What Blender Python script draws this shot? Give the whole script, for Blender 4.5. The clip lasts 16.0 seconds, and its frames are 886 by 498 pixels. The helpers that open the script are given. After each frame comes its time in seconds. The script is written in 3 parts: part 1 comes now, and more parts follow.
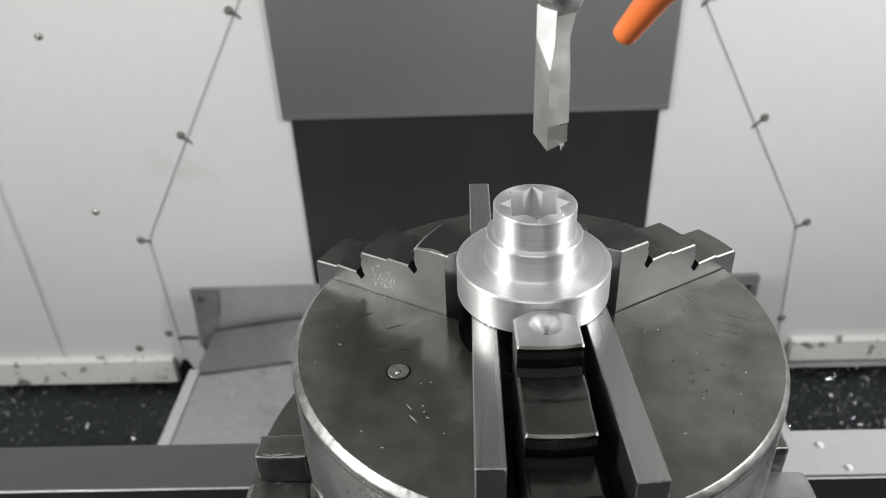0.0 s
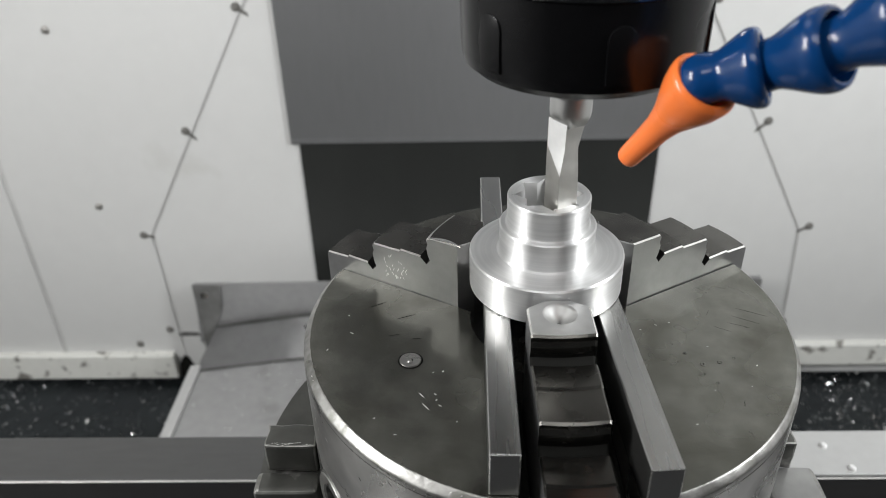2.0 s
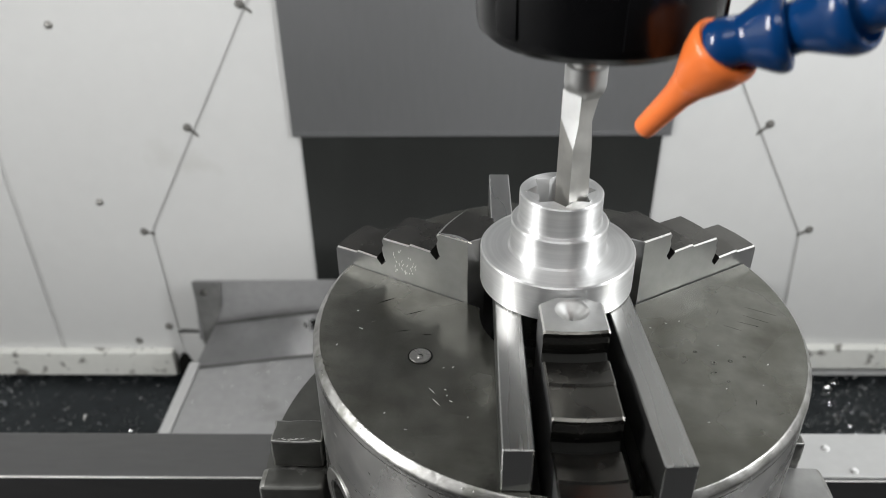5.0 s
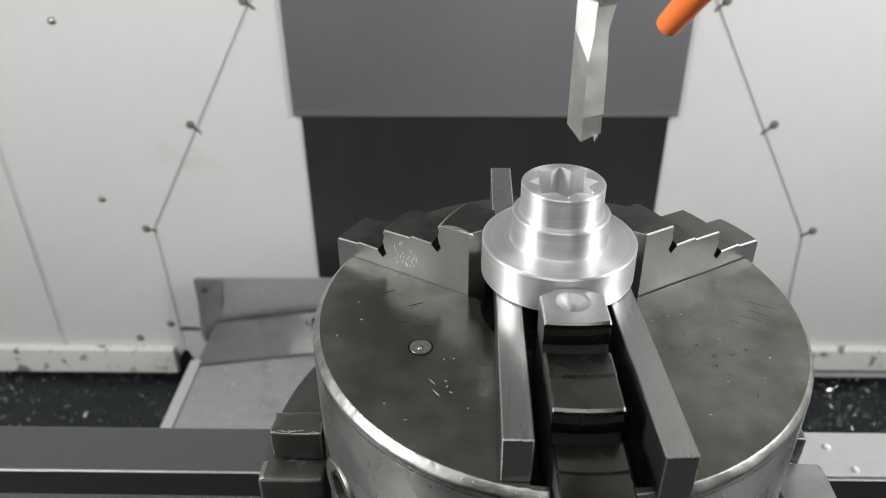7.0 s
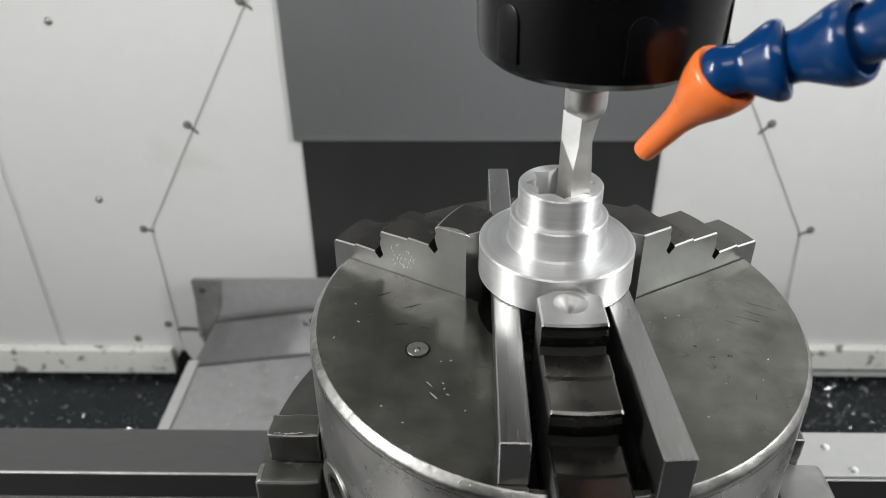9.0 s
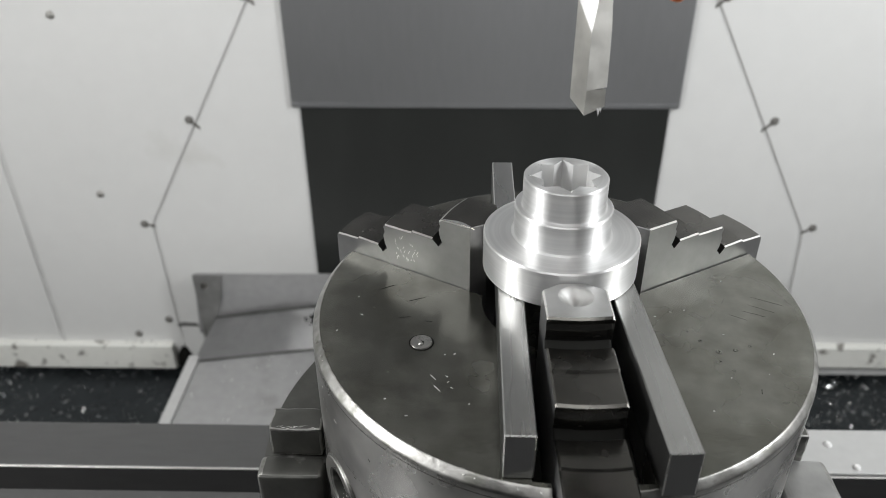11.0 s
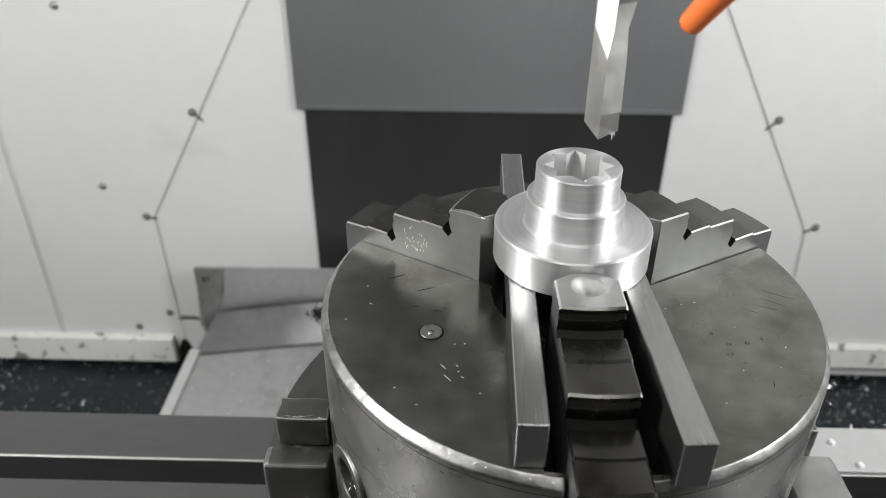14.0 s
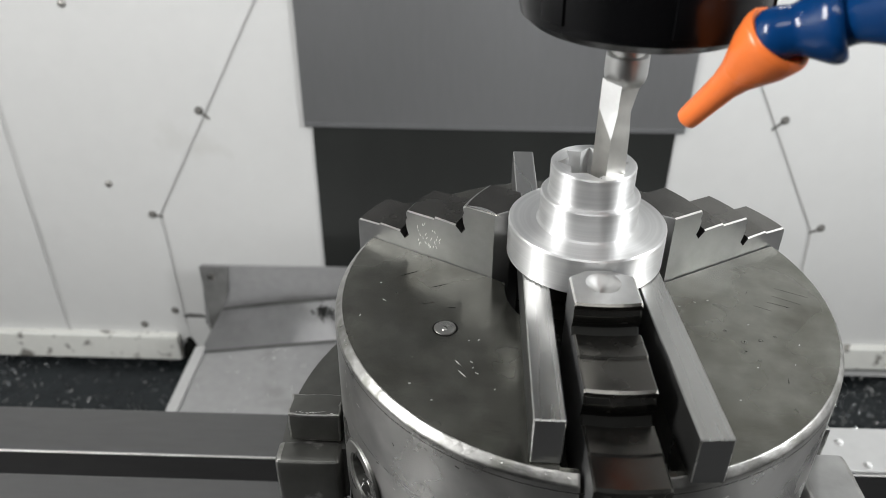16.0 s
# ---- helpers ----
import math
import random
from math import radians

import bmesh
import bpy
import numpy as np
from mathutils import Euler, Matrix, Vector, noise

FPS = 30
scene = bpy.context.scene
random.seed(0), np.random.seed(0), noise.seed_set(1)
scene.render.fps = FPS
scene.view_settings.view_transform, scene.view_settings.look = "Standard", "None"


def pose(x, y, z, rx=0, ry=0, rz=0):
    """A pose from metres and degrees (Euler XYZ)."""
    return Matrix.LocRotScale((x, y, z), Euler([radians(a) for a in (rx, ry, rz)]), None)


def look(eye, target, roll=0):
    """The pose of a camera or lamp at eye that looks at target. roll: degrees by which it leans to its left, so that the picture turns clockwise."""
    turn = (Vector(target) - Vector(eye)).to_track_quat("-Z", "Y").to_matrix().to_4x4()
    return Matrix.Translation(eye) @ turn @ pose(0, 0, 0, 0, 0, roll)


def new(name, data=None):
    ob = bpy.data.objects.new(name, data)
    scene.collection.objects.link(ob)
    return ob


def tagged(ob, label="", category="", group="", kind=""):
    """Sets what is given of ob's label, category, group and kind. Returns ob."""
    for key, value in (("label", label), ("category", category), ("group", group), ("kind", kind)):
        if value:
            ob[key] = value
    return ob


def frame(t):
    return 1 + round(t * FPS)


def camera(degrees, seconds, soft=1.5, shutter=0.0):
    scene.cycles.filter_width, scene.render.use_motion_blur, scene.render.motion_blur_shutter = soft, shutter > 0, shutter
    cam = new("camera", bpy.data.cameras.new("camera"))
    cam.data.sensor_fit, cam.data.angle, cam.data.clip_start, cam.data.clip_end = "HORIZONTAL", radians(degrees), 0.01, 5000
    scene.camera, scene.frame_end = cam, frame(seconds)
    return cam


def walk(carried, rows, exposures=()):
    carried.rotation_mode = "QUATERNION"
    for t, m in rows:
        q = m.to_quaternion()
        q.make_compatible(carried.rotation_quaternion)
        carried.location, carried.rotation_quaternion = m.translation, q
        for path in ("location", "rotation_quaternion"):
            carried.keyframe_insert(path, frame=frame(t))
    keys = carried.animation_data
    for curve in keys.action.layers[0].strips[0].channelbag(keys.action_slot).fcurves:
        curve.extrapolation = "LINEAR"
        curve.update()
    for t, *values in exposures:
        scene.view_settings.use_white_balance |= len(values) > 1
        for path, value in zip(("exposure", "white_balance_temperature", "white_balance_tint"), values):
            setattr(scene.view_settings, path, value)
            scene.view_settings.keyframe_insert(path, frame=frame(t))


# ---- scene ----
cam = camera(59.87, 16.0, soft=0.75, shutter=0.2)
cam.data.dof.use_dof = True
cam.data.dof.focus_distance = 0.31
cam.data.dof.aperture_fstop = 14.5
PATH = [
    (0.0, -0.0287, -0.2523, 0.1992, 57.654, 1.983, 0.475),
    (0.5, -0.0295, -0.2533, 0.1976, 57.743, 1.902, 0.563),
    (1.0, -0.0324, -0.2555, 0.1970, 57.723, 1.640, 0.667),
    (1.5, -0.0337, -0.2560, 0.1965, 57.779, 1.541, 0.645),
    (2.0, -0.0340, -0.2563, 0.1958, 57.840, 1.320, 0.827),
    (2.5, -0.0359, -0.2558, 0.1936, 57.852, 1.261, 0.768),
    (3.0, -0.0356, -0.2566, 0.1936, 57.797, 1.175, 0.855),
    (3.5, -0.0362, -0.2573, 0.1927, 57.805, 1.091, 0.915),
    (4.0, -0.0366, -0.2579, 0.1939, 57.888, 0.923, 0.936),
    (6.5, -0.0419, -0.2585, 0.1908, 57.985, 0.491, 1.226),
    (7.0, -0.0403, -0.2577, 0.1897, 58.015, 0.440, 1.288),
    (7.5, -0.0385, -0.2569, 0.1892, 58.118, 0.546, 1.105),
    (8.0, -0.0391, -0.2566, 0.1900, 58.079, 0.516, 0.952),
    (8.5, -0.0384, -0.2567, 0.1901, 57.995, 0.491, 1.019),
    (9.0, -0.0390, -0.2564, 0.1897, 57.971, 0.479, 1.146),
    (11.5, -0.0417, -0.2559, 0.1859, 57.749, 0.137, 1.350),
    (12.0, -0.0441, -0.2551, 0.1844, 57.715, -0.007, 1.372),
    (12.5, -0.0441, -0.2560, 0.1840, 57.665, 0.012, 1.370),
    (13.0, -0.0443, -0.2570, 0.1836, 57.614, -0.054, 1.436),
    (13.5, -0.0465, -0.2571, 0.1834, 57.603, -0.201, 1.459),
    (14.0, -0.0463, -0.2566, 0.1834, 57.636, -0.289, 1.547),
    (14.5, -0.0472, -0.2564, 0.1824, 57.620, -0.349, 1.637),
    (15.0, -0.0497, -0.2577, 0.1823, 57.626, -0.406, 1.721),
    (15.5, -0.0504, -0.2581, 0.1824, 57.616, -0.336, 1.760),
    (16.0, -0.0499, -0.2581, 0.1827, 57.619, -0.383, 1.861),
]
walk(cam, [(t, pose(*p)) for t, *p in PATH], exposures=[(0.0, -0.05), (13.2, -0.05), (14.1, 0.05), (16.0, 0.07)])

# ---------------------------------------------------------------- light
world = bpy.data.worlds.new("workshop")
world.use_nodes = True
world.node_tree.nodes["Background"].inputs[0].default_value = (0.9, 0.95, 1.0, 1)
world.node_tree.nodes["Background"].inputs[1].default_value = 0.25
scene.world = world


def area_lamp(name, eye, target, sx, sy, watts, colour=(1.0, 1.0, 0.995)):
    lamp = bpy.data.lights.new(name, "AREA")
    lamp.shape, lamp.size, lamp.size_y, lamp.energy, lamp.color = "RECTANGLE", sx, sy, watts, colour
    ob = new(name, lamp)
    ob.matrix_world = look(eye, target)
    return ob


area_lamp("work_lamp_left", (-0.80, -0.22, 0.42), (-0.26, 0.50, -0.58), 0.20, 0.45, 9.5)
area_lamp("work_lamp_right", (0.80, -0.16, 0.42), (0.38, 0.75, 0.20), 0.20, 0.45, 10.6, (0.975, 0.99, 1.0))
# unseen soft fill, added overhead to brighten tops and fronts
area_lamp("overhead_fill", (-0.08, -0.58, 0.86), (0.0, 0.05, -0.2), 0.9, 0.30, 4.6)

# ---------------------------------------------------------------- materials


def material(name, colour, rough=0.5, metal=0.0, vary=0.12, grain=40.0, stain=6.0, bump=0.0, bump_scale=300.0,
             rough_vary=0.1, stretch=(1, 1, 1), spec=0.5, dirt=None, dirt_at=(0.55, 0.7), dirt_scale=8.0):
    m = bpy.data.materials.new(name)
    m.use_nodes = True
    nt = m.node_tree
    n, ln = nt.nodes, nt.links
    b = n["Principled BSDF"]
    co = n.new("ShaderNodeTexCoord")
    mp = n.new("ShaderNodeMapping")
    mp.inputs["Scale"].default_value = stretch
    ln.new(co.outputs["Object"], mp.inputs["Vector"])

    def noise_tex(scale, detail):
        t = n.new("ShaderNodeTexNoise")
        t.inputs["Scale"].default_value, t.inputs["Detail"].default_value = scale, detail
        ln.new(mp.outputs["Vector"], t.inputs["Vector"])
        return t

    fine, broad = noise_tex(grain, 6), noise_tex(stain, 4)
    add = n.new("ShaderNodeMath")
    add.operation = "ADD"
    ln.new(fine.outputs["Fac"], add.inputs[0])
    ln.new(broad.outputs["Fac"], add.inputs[1])
    ramp = n.new("ShaderNodeMapRange")
    ramp.inputs["From Min"].default_value, ramp.inputs["From Max"].default_value = 0.6, 1.4
    ramp.inputs["To Min"].default_value, ramp.inputs["To Max"].default_value = 1 - vary, 1 + vary
    ln.new(add.outputs[0], ramp.inputs["Value"])
    mul = n.new("ShaderNodeVectorMath")
    mul.operation = "MULTIPLY"
    mul.inputs[0].default_value = colour
    ln.new(ramp.outputs[0], mul.inputs[1])
    out = mul.outputs[0]
    if dirt:
        spots = noise_tex(dirt_scale, 8)
        mask = n.new("ShaderNodeMapRange")
        mask.inputs["From Min"].default_value, mask.inputs["From Max"].default_value = dirt_at
        ln.new(spots.outputs["Fac"], mask.inputs["Value"])
        mix = n.new("ShaderNodeMix")
        mix.data_type = "RGBA"
        ln.new(mask.outputs[0], mix.inputs["Factor"])
        ln.new(out, mix.inputs["A"])
        mix.inputs["B"].default_value = (*dirt, 1)
        out = mix.outputs["Result"]
    ln.new(out, b.inputs["Base Color"])
    rr = n.new("ShaderNodeMapRange")
    rr.inputs["From Min"].default_value, rr.inputs["From Max"].default_value = 0.35, 0.65
    rr.inputs["To Min"].default_value, rr.inputs["To Max"].default_value = max(0.02, rough - rough_vary), min(1, rough + rough_vary)
    ln.new(broad.outputs["Fac"], rr.inputs["Value"])
    ln.new(rr.outputs[0], b.inputs["Roughness"])
    b.inputs["Metallic"].default_value = metal
    b.inputs["Specular IOR Level"].default_value = spec
    if bump:
        bt = noise_tex(bump_scale, 4)
        bp = n.new("ShaderNodeBump")
        bp.inputs["Strength"].default_value, bp.inputs["Distance"].default_value = bump, 0.0005
        ln.new(bt.outputs["Fac"], bp.inputs["Height"])
        ln.new(bp.outputs[0], b.inputs["Normal"])
    return m


PAINT = material("white_enamel", (0.64, 0.64, 0.63), 0.38, vary=0.03, grain=30, stain=3, bump=0.05, bump_scale=120, dirt=(0.45, 0.44, 0.40), dirt_at=(0.66, 0.9), dirt_scale=5)
LIP = material("chipped_white_enamel", (0.72, 0.72, 0.68), 0.45, vary=0.05, grain=60, dirt=(0.22, 0.21, 0.19), dirt_at=(0.59, 0.66), dirt_scale=38)
SEAM = material("seam_shadow_paint", (0.56, 0.56, 0.55), 0.6, vary=0.1)
COVER = material("grey_sheet_steel", (0.245, 0.247, 0.252), 0.42, 0.6, vary=0.04, grain=120, stain=2, stretch=(1, 1, 0.2))
# dark reflections put into the colour, with faint upright streaks
COVER_DARK = material("dark_reflecting_sheet_steel", (0.038, 0.040, 0.038), 0.34, 0.4, vary=0.16, grain=14, stain=3, rough_vary=0.08, stretch=(1, 1, 0.4))
STAINLESS = material("dull_stainless", (0.37, 0.37, 0.37), 0.45, 0.55, vary=0.10, grain=70, stain=9, bump=0.1, dirt=(0.25, 0.25, 0.24), dirt_at=(0.60, 0.80), dirt_scale=14)
WAY_DARK = material("way_cover_steel", (0.27, 0.27, 0.27), 0.42, 0.5, vary=0.1, grain=80, stain=8)
WAY_SEAM = material("joint_grime_and_shade", (0.18, 0.18, 0.175), 0.5, 0.3, vary=0.3, grain=60, stain=20)
TABLE = material("ground_table_steel", (0.125, 0.125, 0.125), 0.40, 0.75, vary=0.08, grain=200, stain=6, stretch=(0.2, 1, 1))
TRAY = material("wet_black_tray", (0.026, 0.030, 0.031), 0.25, 0.0, vary=0.4, grain=60, stain=12, bump=0.5, bump_scale=60)
CHIP_PALE = material("pale_aluminium_chip", (0.85, 0.85, 0.84), 0.5, 0.3, vary=0.05)
CHIP = material("aluminium_chip", (0.75, 0.75, 0.74), 0.25, 1.0, vary=0.1)
CHUCK = material("oiled_dark_steel", (0.186, 0.186, 0.166), 0.23, 0.9, vary=0.30, grain=110, stain=20, rough_vary=0.13, bump=0.05, bump_scale=420, dirt=(0.105, 0.103, 0.086), dirt_at=(0.46, 0.74), dirt_scale=34)
CHUCK_SIDE = material("ground_steel_side", (0.43, 0.425, 0.41), 0.30, 0.95, vary=0.24, grain=90, stain=36, rough_vary=0.08, bump=0.1, bump_scale=350, dirt=(0.16, 0.155, 0.14), dirt_at=(0.45, 0.85), dirt_scale=45)
WORN = material("worn_bright_edge", (0.31, 0.306, 0.295), 0.38, 1.0, vary=0.40, grain=260, stain=60, bump=0.16, bump_scale=900, dirt=(0.24, 0.24, 0.22), dirt_at=(0.50, 0.66), dirt_scale=160)
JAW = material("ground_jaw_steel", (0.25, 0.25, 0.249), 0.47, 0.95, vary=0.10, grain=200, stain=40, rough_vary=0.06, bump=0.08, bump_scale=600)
# front jaw's land only: the flange's bright reflection put into the colour
JAW_LAND = material("lit_jaw_land", (0.55, 0.55, 0.545), 0.36, 0.95, vary=0.12, grain=200, stain=40, rough_vary=0.06)
# oil on the jaw tops, plus their dark reflection put into the colour
JAW_TOP = material("oily_jaw_dark_reflection", (0.108, 0.105, 0.097), 0.27, 0.95, vary=0.15, grain=100, stain=50, rough_vary=0.08)
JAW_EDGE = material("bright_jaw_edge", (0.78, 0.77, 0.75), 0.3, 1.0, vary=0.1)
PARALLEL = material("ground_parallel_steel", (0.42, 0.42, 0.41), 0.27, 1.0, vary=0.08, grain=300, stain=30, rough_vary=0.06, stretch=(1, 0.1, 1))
# bar ends and sides: the top's steel with shade put into the colour
PARALLEL_END = material("shaded_bar_end", (0.20, 0.20, 0.20), 0.42, 0.8, vary=0.1)
PARALLEL_SIDE = material("shaded_bar_side", (0.085, 0.085, 0.082), 0.40, 0.8, vary=0.15, grain=120, stain=20)
BORE = material("slotted_aluminium_bore", (0.68, 0.68, 0.675), 0.58, 0.35, vary=0.06, grain=300, stretch=(1, 1, 0.1))


def turned(name, colour, rough, aniso):
    """Metal off the lathe: fine rings round its axis, which draw the highlights out along it."""
    m = bpy.data.materials.new(name)
    m.use_nodes = True
    n, ln = m.node_tree.nodes, m.node_tree.links
    b = n["Principled BSDF"]
    b.inputs["Metallic"].default_value = 1.0
    co, sep, rad, flat = n.new("ShaderNodeTexCoord"), n.new("ShaderNodeSeparateXYZ"), n.new("ShaderNodeVectorMath"), n.new("ShaderNodeVectorMath")
    ln.new(co.outputs["Object"], sep.inputs[0])
    flat.operation, rad.operation = "MULTIPLY", "LENGTH"
    flat.inputs[1].default_value = (1, 1, 0)
    ln.new(co.outputs["Object"], flat.inputs[0])
    ln.new(flat.outputs["Vector"], rad.inputs[0])
    ring = n.new("ShaderNodeCombineXYZ")
    ln.new(rad.outputs["Value"], ring.inputs["X"])
    ln.new(sep.outputs["Z"], ring.inputs["Y"])

    def noise_tex(vector, scale, detail):
        t = n.new("ShaderNodeTexNoise")
        t.inputs["Scale"].default_value, t.inputs["Detail"].default_value = scale, detail
        ln.new(vector, t.inputs["Vector"])
        return t.outputs["Fac"]
    groove, band, cloud = noise_tex(ring.outputs[0], 2600, 2), noise_tex(ring.outputs[0], 500, 3), noise_tex(co.outputs["Object"], 60, 4)
    tone = n.new("ShaderNodeMapRange")
    tone.inputs["From Min"].default_value, tone.inputs["From Max"].default_value = 0.3, 0.7
    tone.inputs["To Min"].default_value, tone.inputs["To Max"].default_value = 0.90, 1.06
    ln.new(band, tone.inputs["Value"])
    mul = n.new("ShaderNodeVectorMath")
    mul.operation = "MULTIPLY"
    mul.inputs[0].default_value = colour
    ln.new(tone.outputs[0], mul.inputs[1])
    ln.new(mul.outputs[0], b.inputs["Base Color"])
    gloss = n.new("ShaderNodeMapRange")
    gloss.inputs["From Min"].default_value, gloss.inputs["From Max"].default_value = 0.3, 0.7
    gloss.inputs["To Min"].default_value, gloss.inputs["To Max"].default_value = rough - 0.04, rough + 0.05
    ln.new(cloud, gloss.inputs["Value"])
    ln.new(gloss.outputs[0], b.inputs["Roughness"])
    tg = n.new("ShaderNodeTangent")
    tg.direction_type, tg.axis = "RADIAL", "Z"
    ln.new(tg.outputs[0], b.inputs["Tangent"])
    b.inputs["Anisotropic"].default_value, b.inputs["Anisotropic Rotation"].default_value = aniso, 0.25
    bp = n.new("ShaderNodeBump")
    bp.inputs["Strength"].default_value, bp.inputs["Distance"].default_value = 0.12, 0.0002
    ln.new(groove, bp.inputs["Height"])
    ln.new(bp.outputs[0], b.inputs["Normal"])
    return m


ALU = turned("turned_aluminium", (0.75, 0.75, 0.748), 0.46, 0.78)
TOOL = material("ground_tool_steel", (0.56, 0.55, 0.52), 0.36, 1.0, vary=0.10, grain=300, stain=80, rough_vary=0.08, bump=0.1, bump_scale=500)
TOOL_SIDE = material("scuffed_tool_side", (0.66, 0.65, 0.62), 0.45, 1.0, vary=0.09, grain=220, stain=120, rough_vary=0.05, bump=0.10, bump_scale=400)
# near-white, as the facet's reflection of a lamp is put into the colour
TOOL_FACET = material("tool_facet_lamp_sheen", (0.96, 0.96, 0.95), 0.55, 1.0, vary=0.06, grain=300)
BLACK = material("black_oxide", (0.004, 0.004, 0.0045), 0.28, 0.0, vary=0.2, grain=40, rough_vary=0.06, spec=0.26)
SHANK = material("brushed_shank_steel", (0.60, 0.60, 0.59), 0.48, 1.0, vary=0.08, grain=200, stain=60, bump=0.08, bump_scale=400)
SPINDLE = material("spindle_steel", (0.5, 0.5, 0.5), 0.25, 1.0)
BLUE = material("blue_hose_plastic", (0.003, 0.040, 0.150), 0.20, 0.0, vary=0.10, grain=80, rough_vary=0.06, spec=0.42)
ORANGE = material("orange_nozzle_plastic", (1.0, 0.225, 0.050), 0.30, 0.0, vary=0.06, grain=80, rough_vary=0.05)
SCREW = material("zinc_screw", (0.40, 0.39, 0.37), 0.3, 1.0, vary=0.15)
SCREW_DARK = material("dark_grimy_screw", (0.15, 0.145, 0.135), 0.55, 0.2, vary=0.2)
CLAMP = material("dark_forged_steel", (0.108, 0.108, 0.101), 0.43, 0.85, vary=0.25, grain=90, stain=30, bump=0.3, bump_scale=200, dirt=(0.32, 0.31, 0.3), dirt_at=(0.62, 0.7), dirt_scale=60)
STRIP = material("pale_aluminium_strip", (0.49, 0.49, 0.485), 0.5, 0.3, vary=0.06, grain=120, stain=12)
DOOR = material("dark_doorway_sheet", (0.035, 0.036, 0.038), 0.3, 0.0, vary=0.2)
FLECK = material("bright_scratch", (0.62, 0.62, 0.60), 0.6, 0.0, vary=0.1)
EAR = material("lit_scuffed_cast_steel", (0.33, 0.33, 0.325), 0.42, 0.7, vary=0.2, grain=90, stain=30, bump=0.3, bump_scale=200)
# pits and scratches, also black put where recesses lie in shade
PIT = material("dark_pit_and_shade", (0.010, 0.010, 0.009), 0.7, 0.0, vary=0.2, spec=0.1)

# ---------------------------------------------------------------- mesh tools (millimetres)
MM = 0.001


def part(name, bm, mat, parent=None, label="", smooth=None, at=None):
    """Links a bmesh, given in millimetres, as one mesh object under its parent."""
    bmesh.ops.scale(bm, vec=(MM, MM, MM), verts=bm.verts)
    bmesh.ops.recalc_face_normals(bm, faces=bm.faces)
    me = bpy.data.meshes.new(name)
    bm.to_mesh(me)
    bm.free()
    for m in mat if isinstance(mat, (list, tuple)) else [mat]:
        me.materials.append(m)
    if smooth is not None:
        me.shade_smooth()
        me.set_sharp_from_angle(angle=radians(smooth))
    ob = new(name, me)
    if at is not None:
        ob.matrix_basis = at
    if parent:
        ob.parent = parent
    if label:
        tagged(ob, label)
    return ob


def empty(name, label, category, group="", at=None, kind=""):
    ob = new(name)
    ob.empty_display_size = 0.02
    if at is not None:
        ob.matrix_basis = at
    return tagged(ob, label, category, group, kind)


def box(x0, x1, y0, y1, z0, z1, bevel=0.0, seg=2, bm=None):
    b = bmesh.new()
    vs = [b.verts.new((x, y, z)) for x in (x0, x1) for y in (y0, y1) for z in (z0, z1)]
    for q in ((0, 1, 3, 2), (4, 6, 7, 5), (0, 4, 5, 1), (2, 3, 7, 6), (0, 2, 6, 4), (1, 5, 7, 3)):
        b.faces.new([vs[i] for i in q])
    if bevel:
        bmesh.ops.bevel(b, geom=b.edges[:], offset=bevel, segments=seg, profile=0.5, affect="EDGES")
    if bm is None:
        return b
    merge(bm, b)
    return bm


def merge(bm, other, m=None):
    if m is not None:
        bmesh.ops.transform(other, matrix=m, verts=other.verts)
    me = bpy.data.meshes.new("tmp")
    other.to_mesh(me)
    other.free()
    bm.from_mesh(me)
    bpy.data.meshes.remove(me)


def lathe(profile, n=64, closed=False, mats=None, bm=None, m=None):
    """A turned form: profile of (r, z) from one end to the other, r = 0 closes it."""
    b = bmesh.new()
    rings = []
    for r, z in profile:
        if r <= 1e-6:
            rings.append([b.verts.new((0, 0, z))])
        else:
            rings.append([b.verts.new((r * math.cos(2 * math.pi * i / n), r * math.sin(2 * math.pi * i / n), z)) for i in range(n)])
    pairs = list(zip(rings, rings[1:])) + ([(rings[-1], rings[0])] if closed else [])
    for k, (a, c) in enumerate(pairs):
        for i in range(n):
            j = (i + 1) % n
            if len(a) == 1 and len(c) == 1:
                continue
            if len(a) == 1:
                f = b.faces.new((a[0], c[i], c[j]))
            elif len(c) == 1:
                f = b.faces.new((a[i], a[j], c[0]))
            else:
                f = b.faces.new((a[i], a[j], c[j], c[i]))
            if mats:
                f.material_index = mats[k]
    if bm is None:
        if m is not None:
            bmesh.ops.transform(b, matrix=m, verts=b.verts)
        return b
    merge(bm, b, m)
    return bm


def slab(outline, axis, lo, hi, bevel=0.0):
    """A flat plate: outline in the two other axes, from lo to hi along axis."""
    b = bmesh.new()

    def at(p, d):
        return {"x": (d, p[0], p[1]), "y": (p[0], d, p[1]), "z": (p[0], p[1], d)}[axis]
    va, vb = [b.verts.new(at(p, lo)) for p in outline], [b.verts.new(at(p, hi)) for p in outline]
    b.faces.new(va)
    b.faces.new(vb[::-1])
    for i in range(len(va)):
        j = (i + 1) % len(va)
        b.faces.new((va[i], va[j], vb[j], vb[i]))
    if bevel:
        bmesh.ops.bevel(b, geom=b.edges[:], offset=bevel, segments=2, profile=0.5, affect="EDGES")
    return b


# ---------------------------------------------------------------- machine enclosure
WALL_Y = 800.0


def structure(name, bm, mat, label, smooth=None):
    return tagged(part(name, bm, mat, None, label, smooth), label, name.split("_")[0], kind="structure")


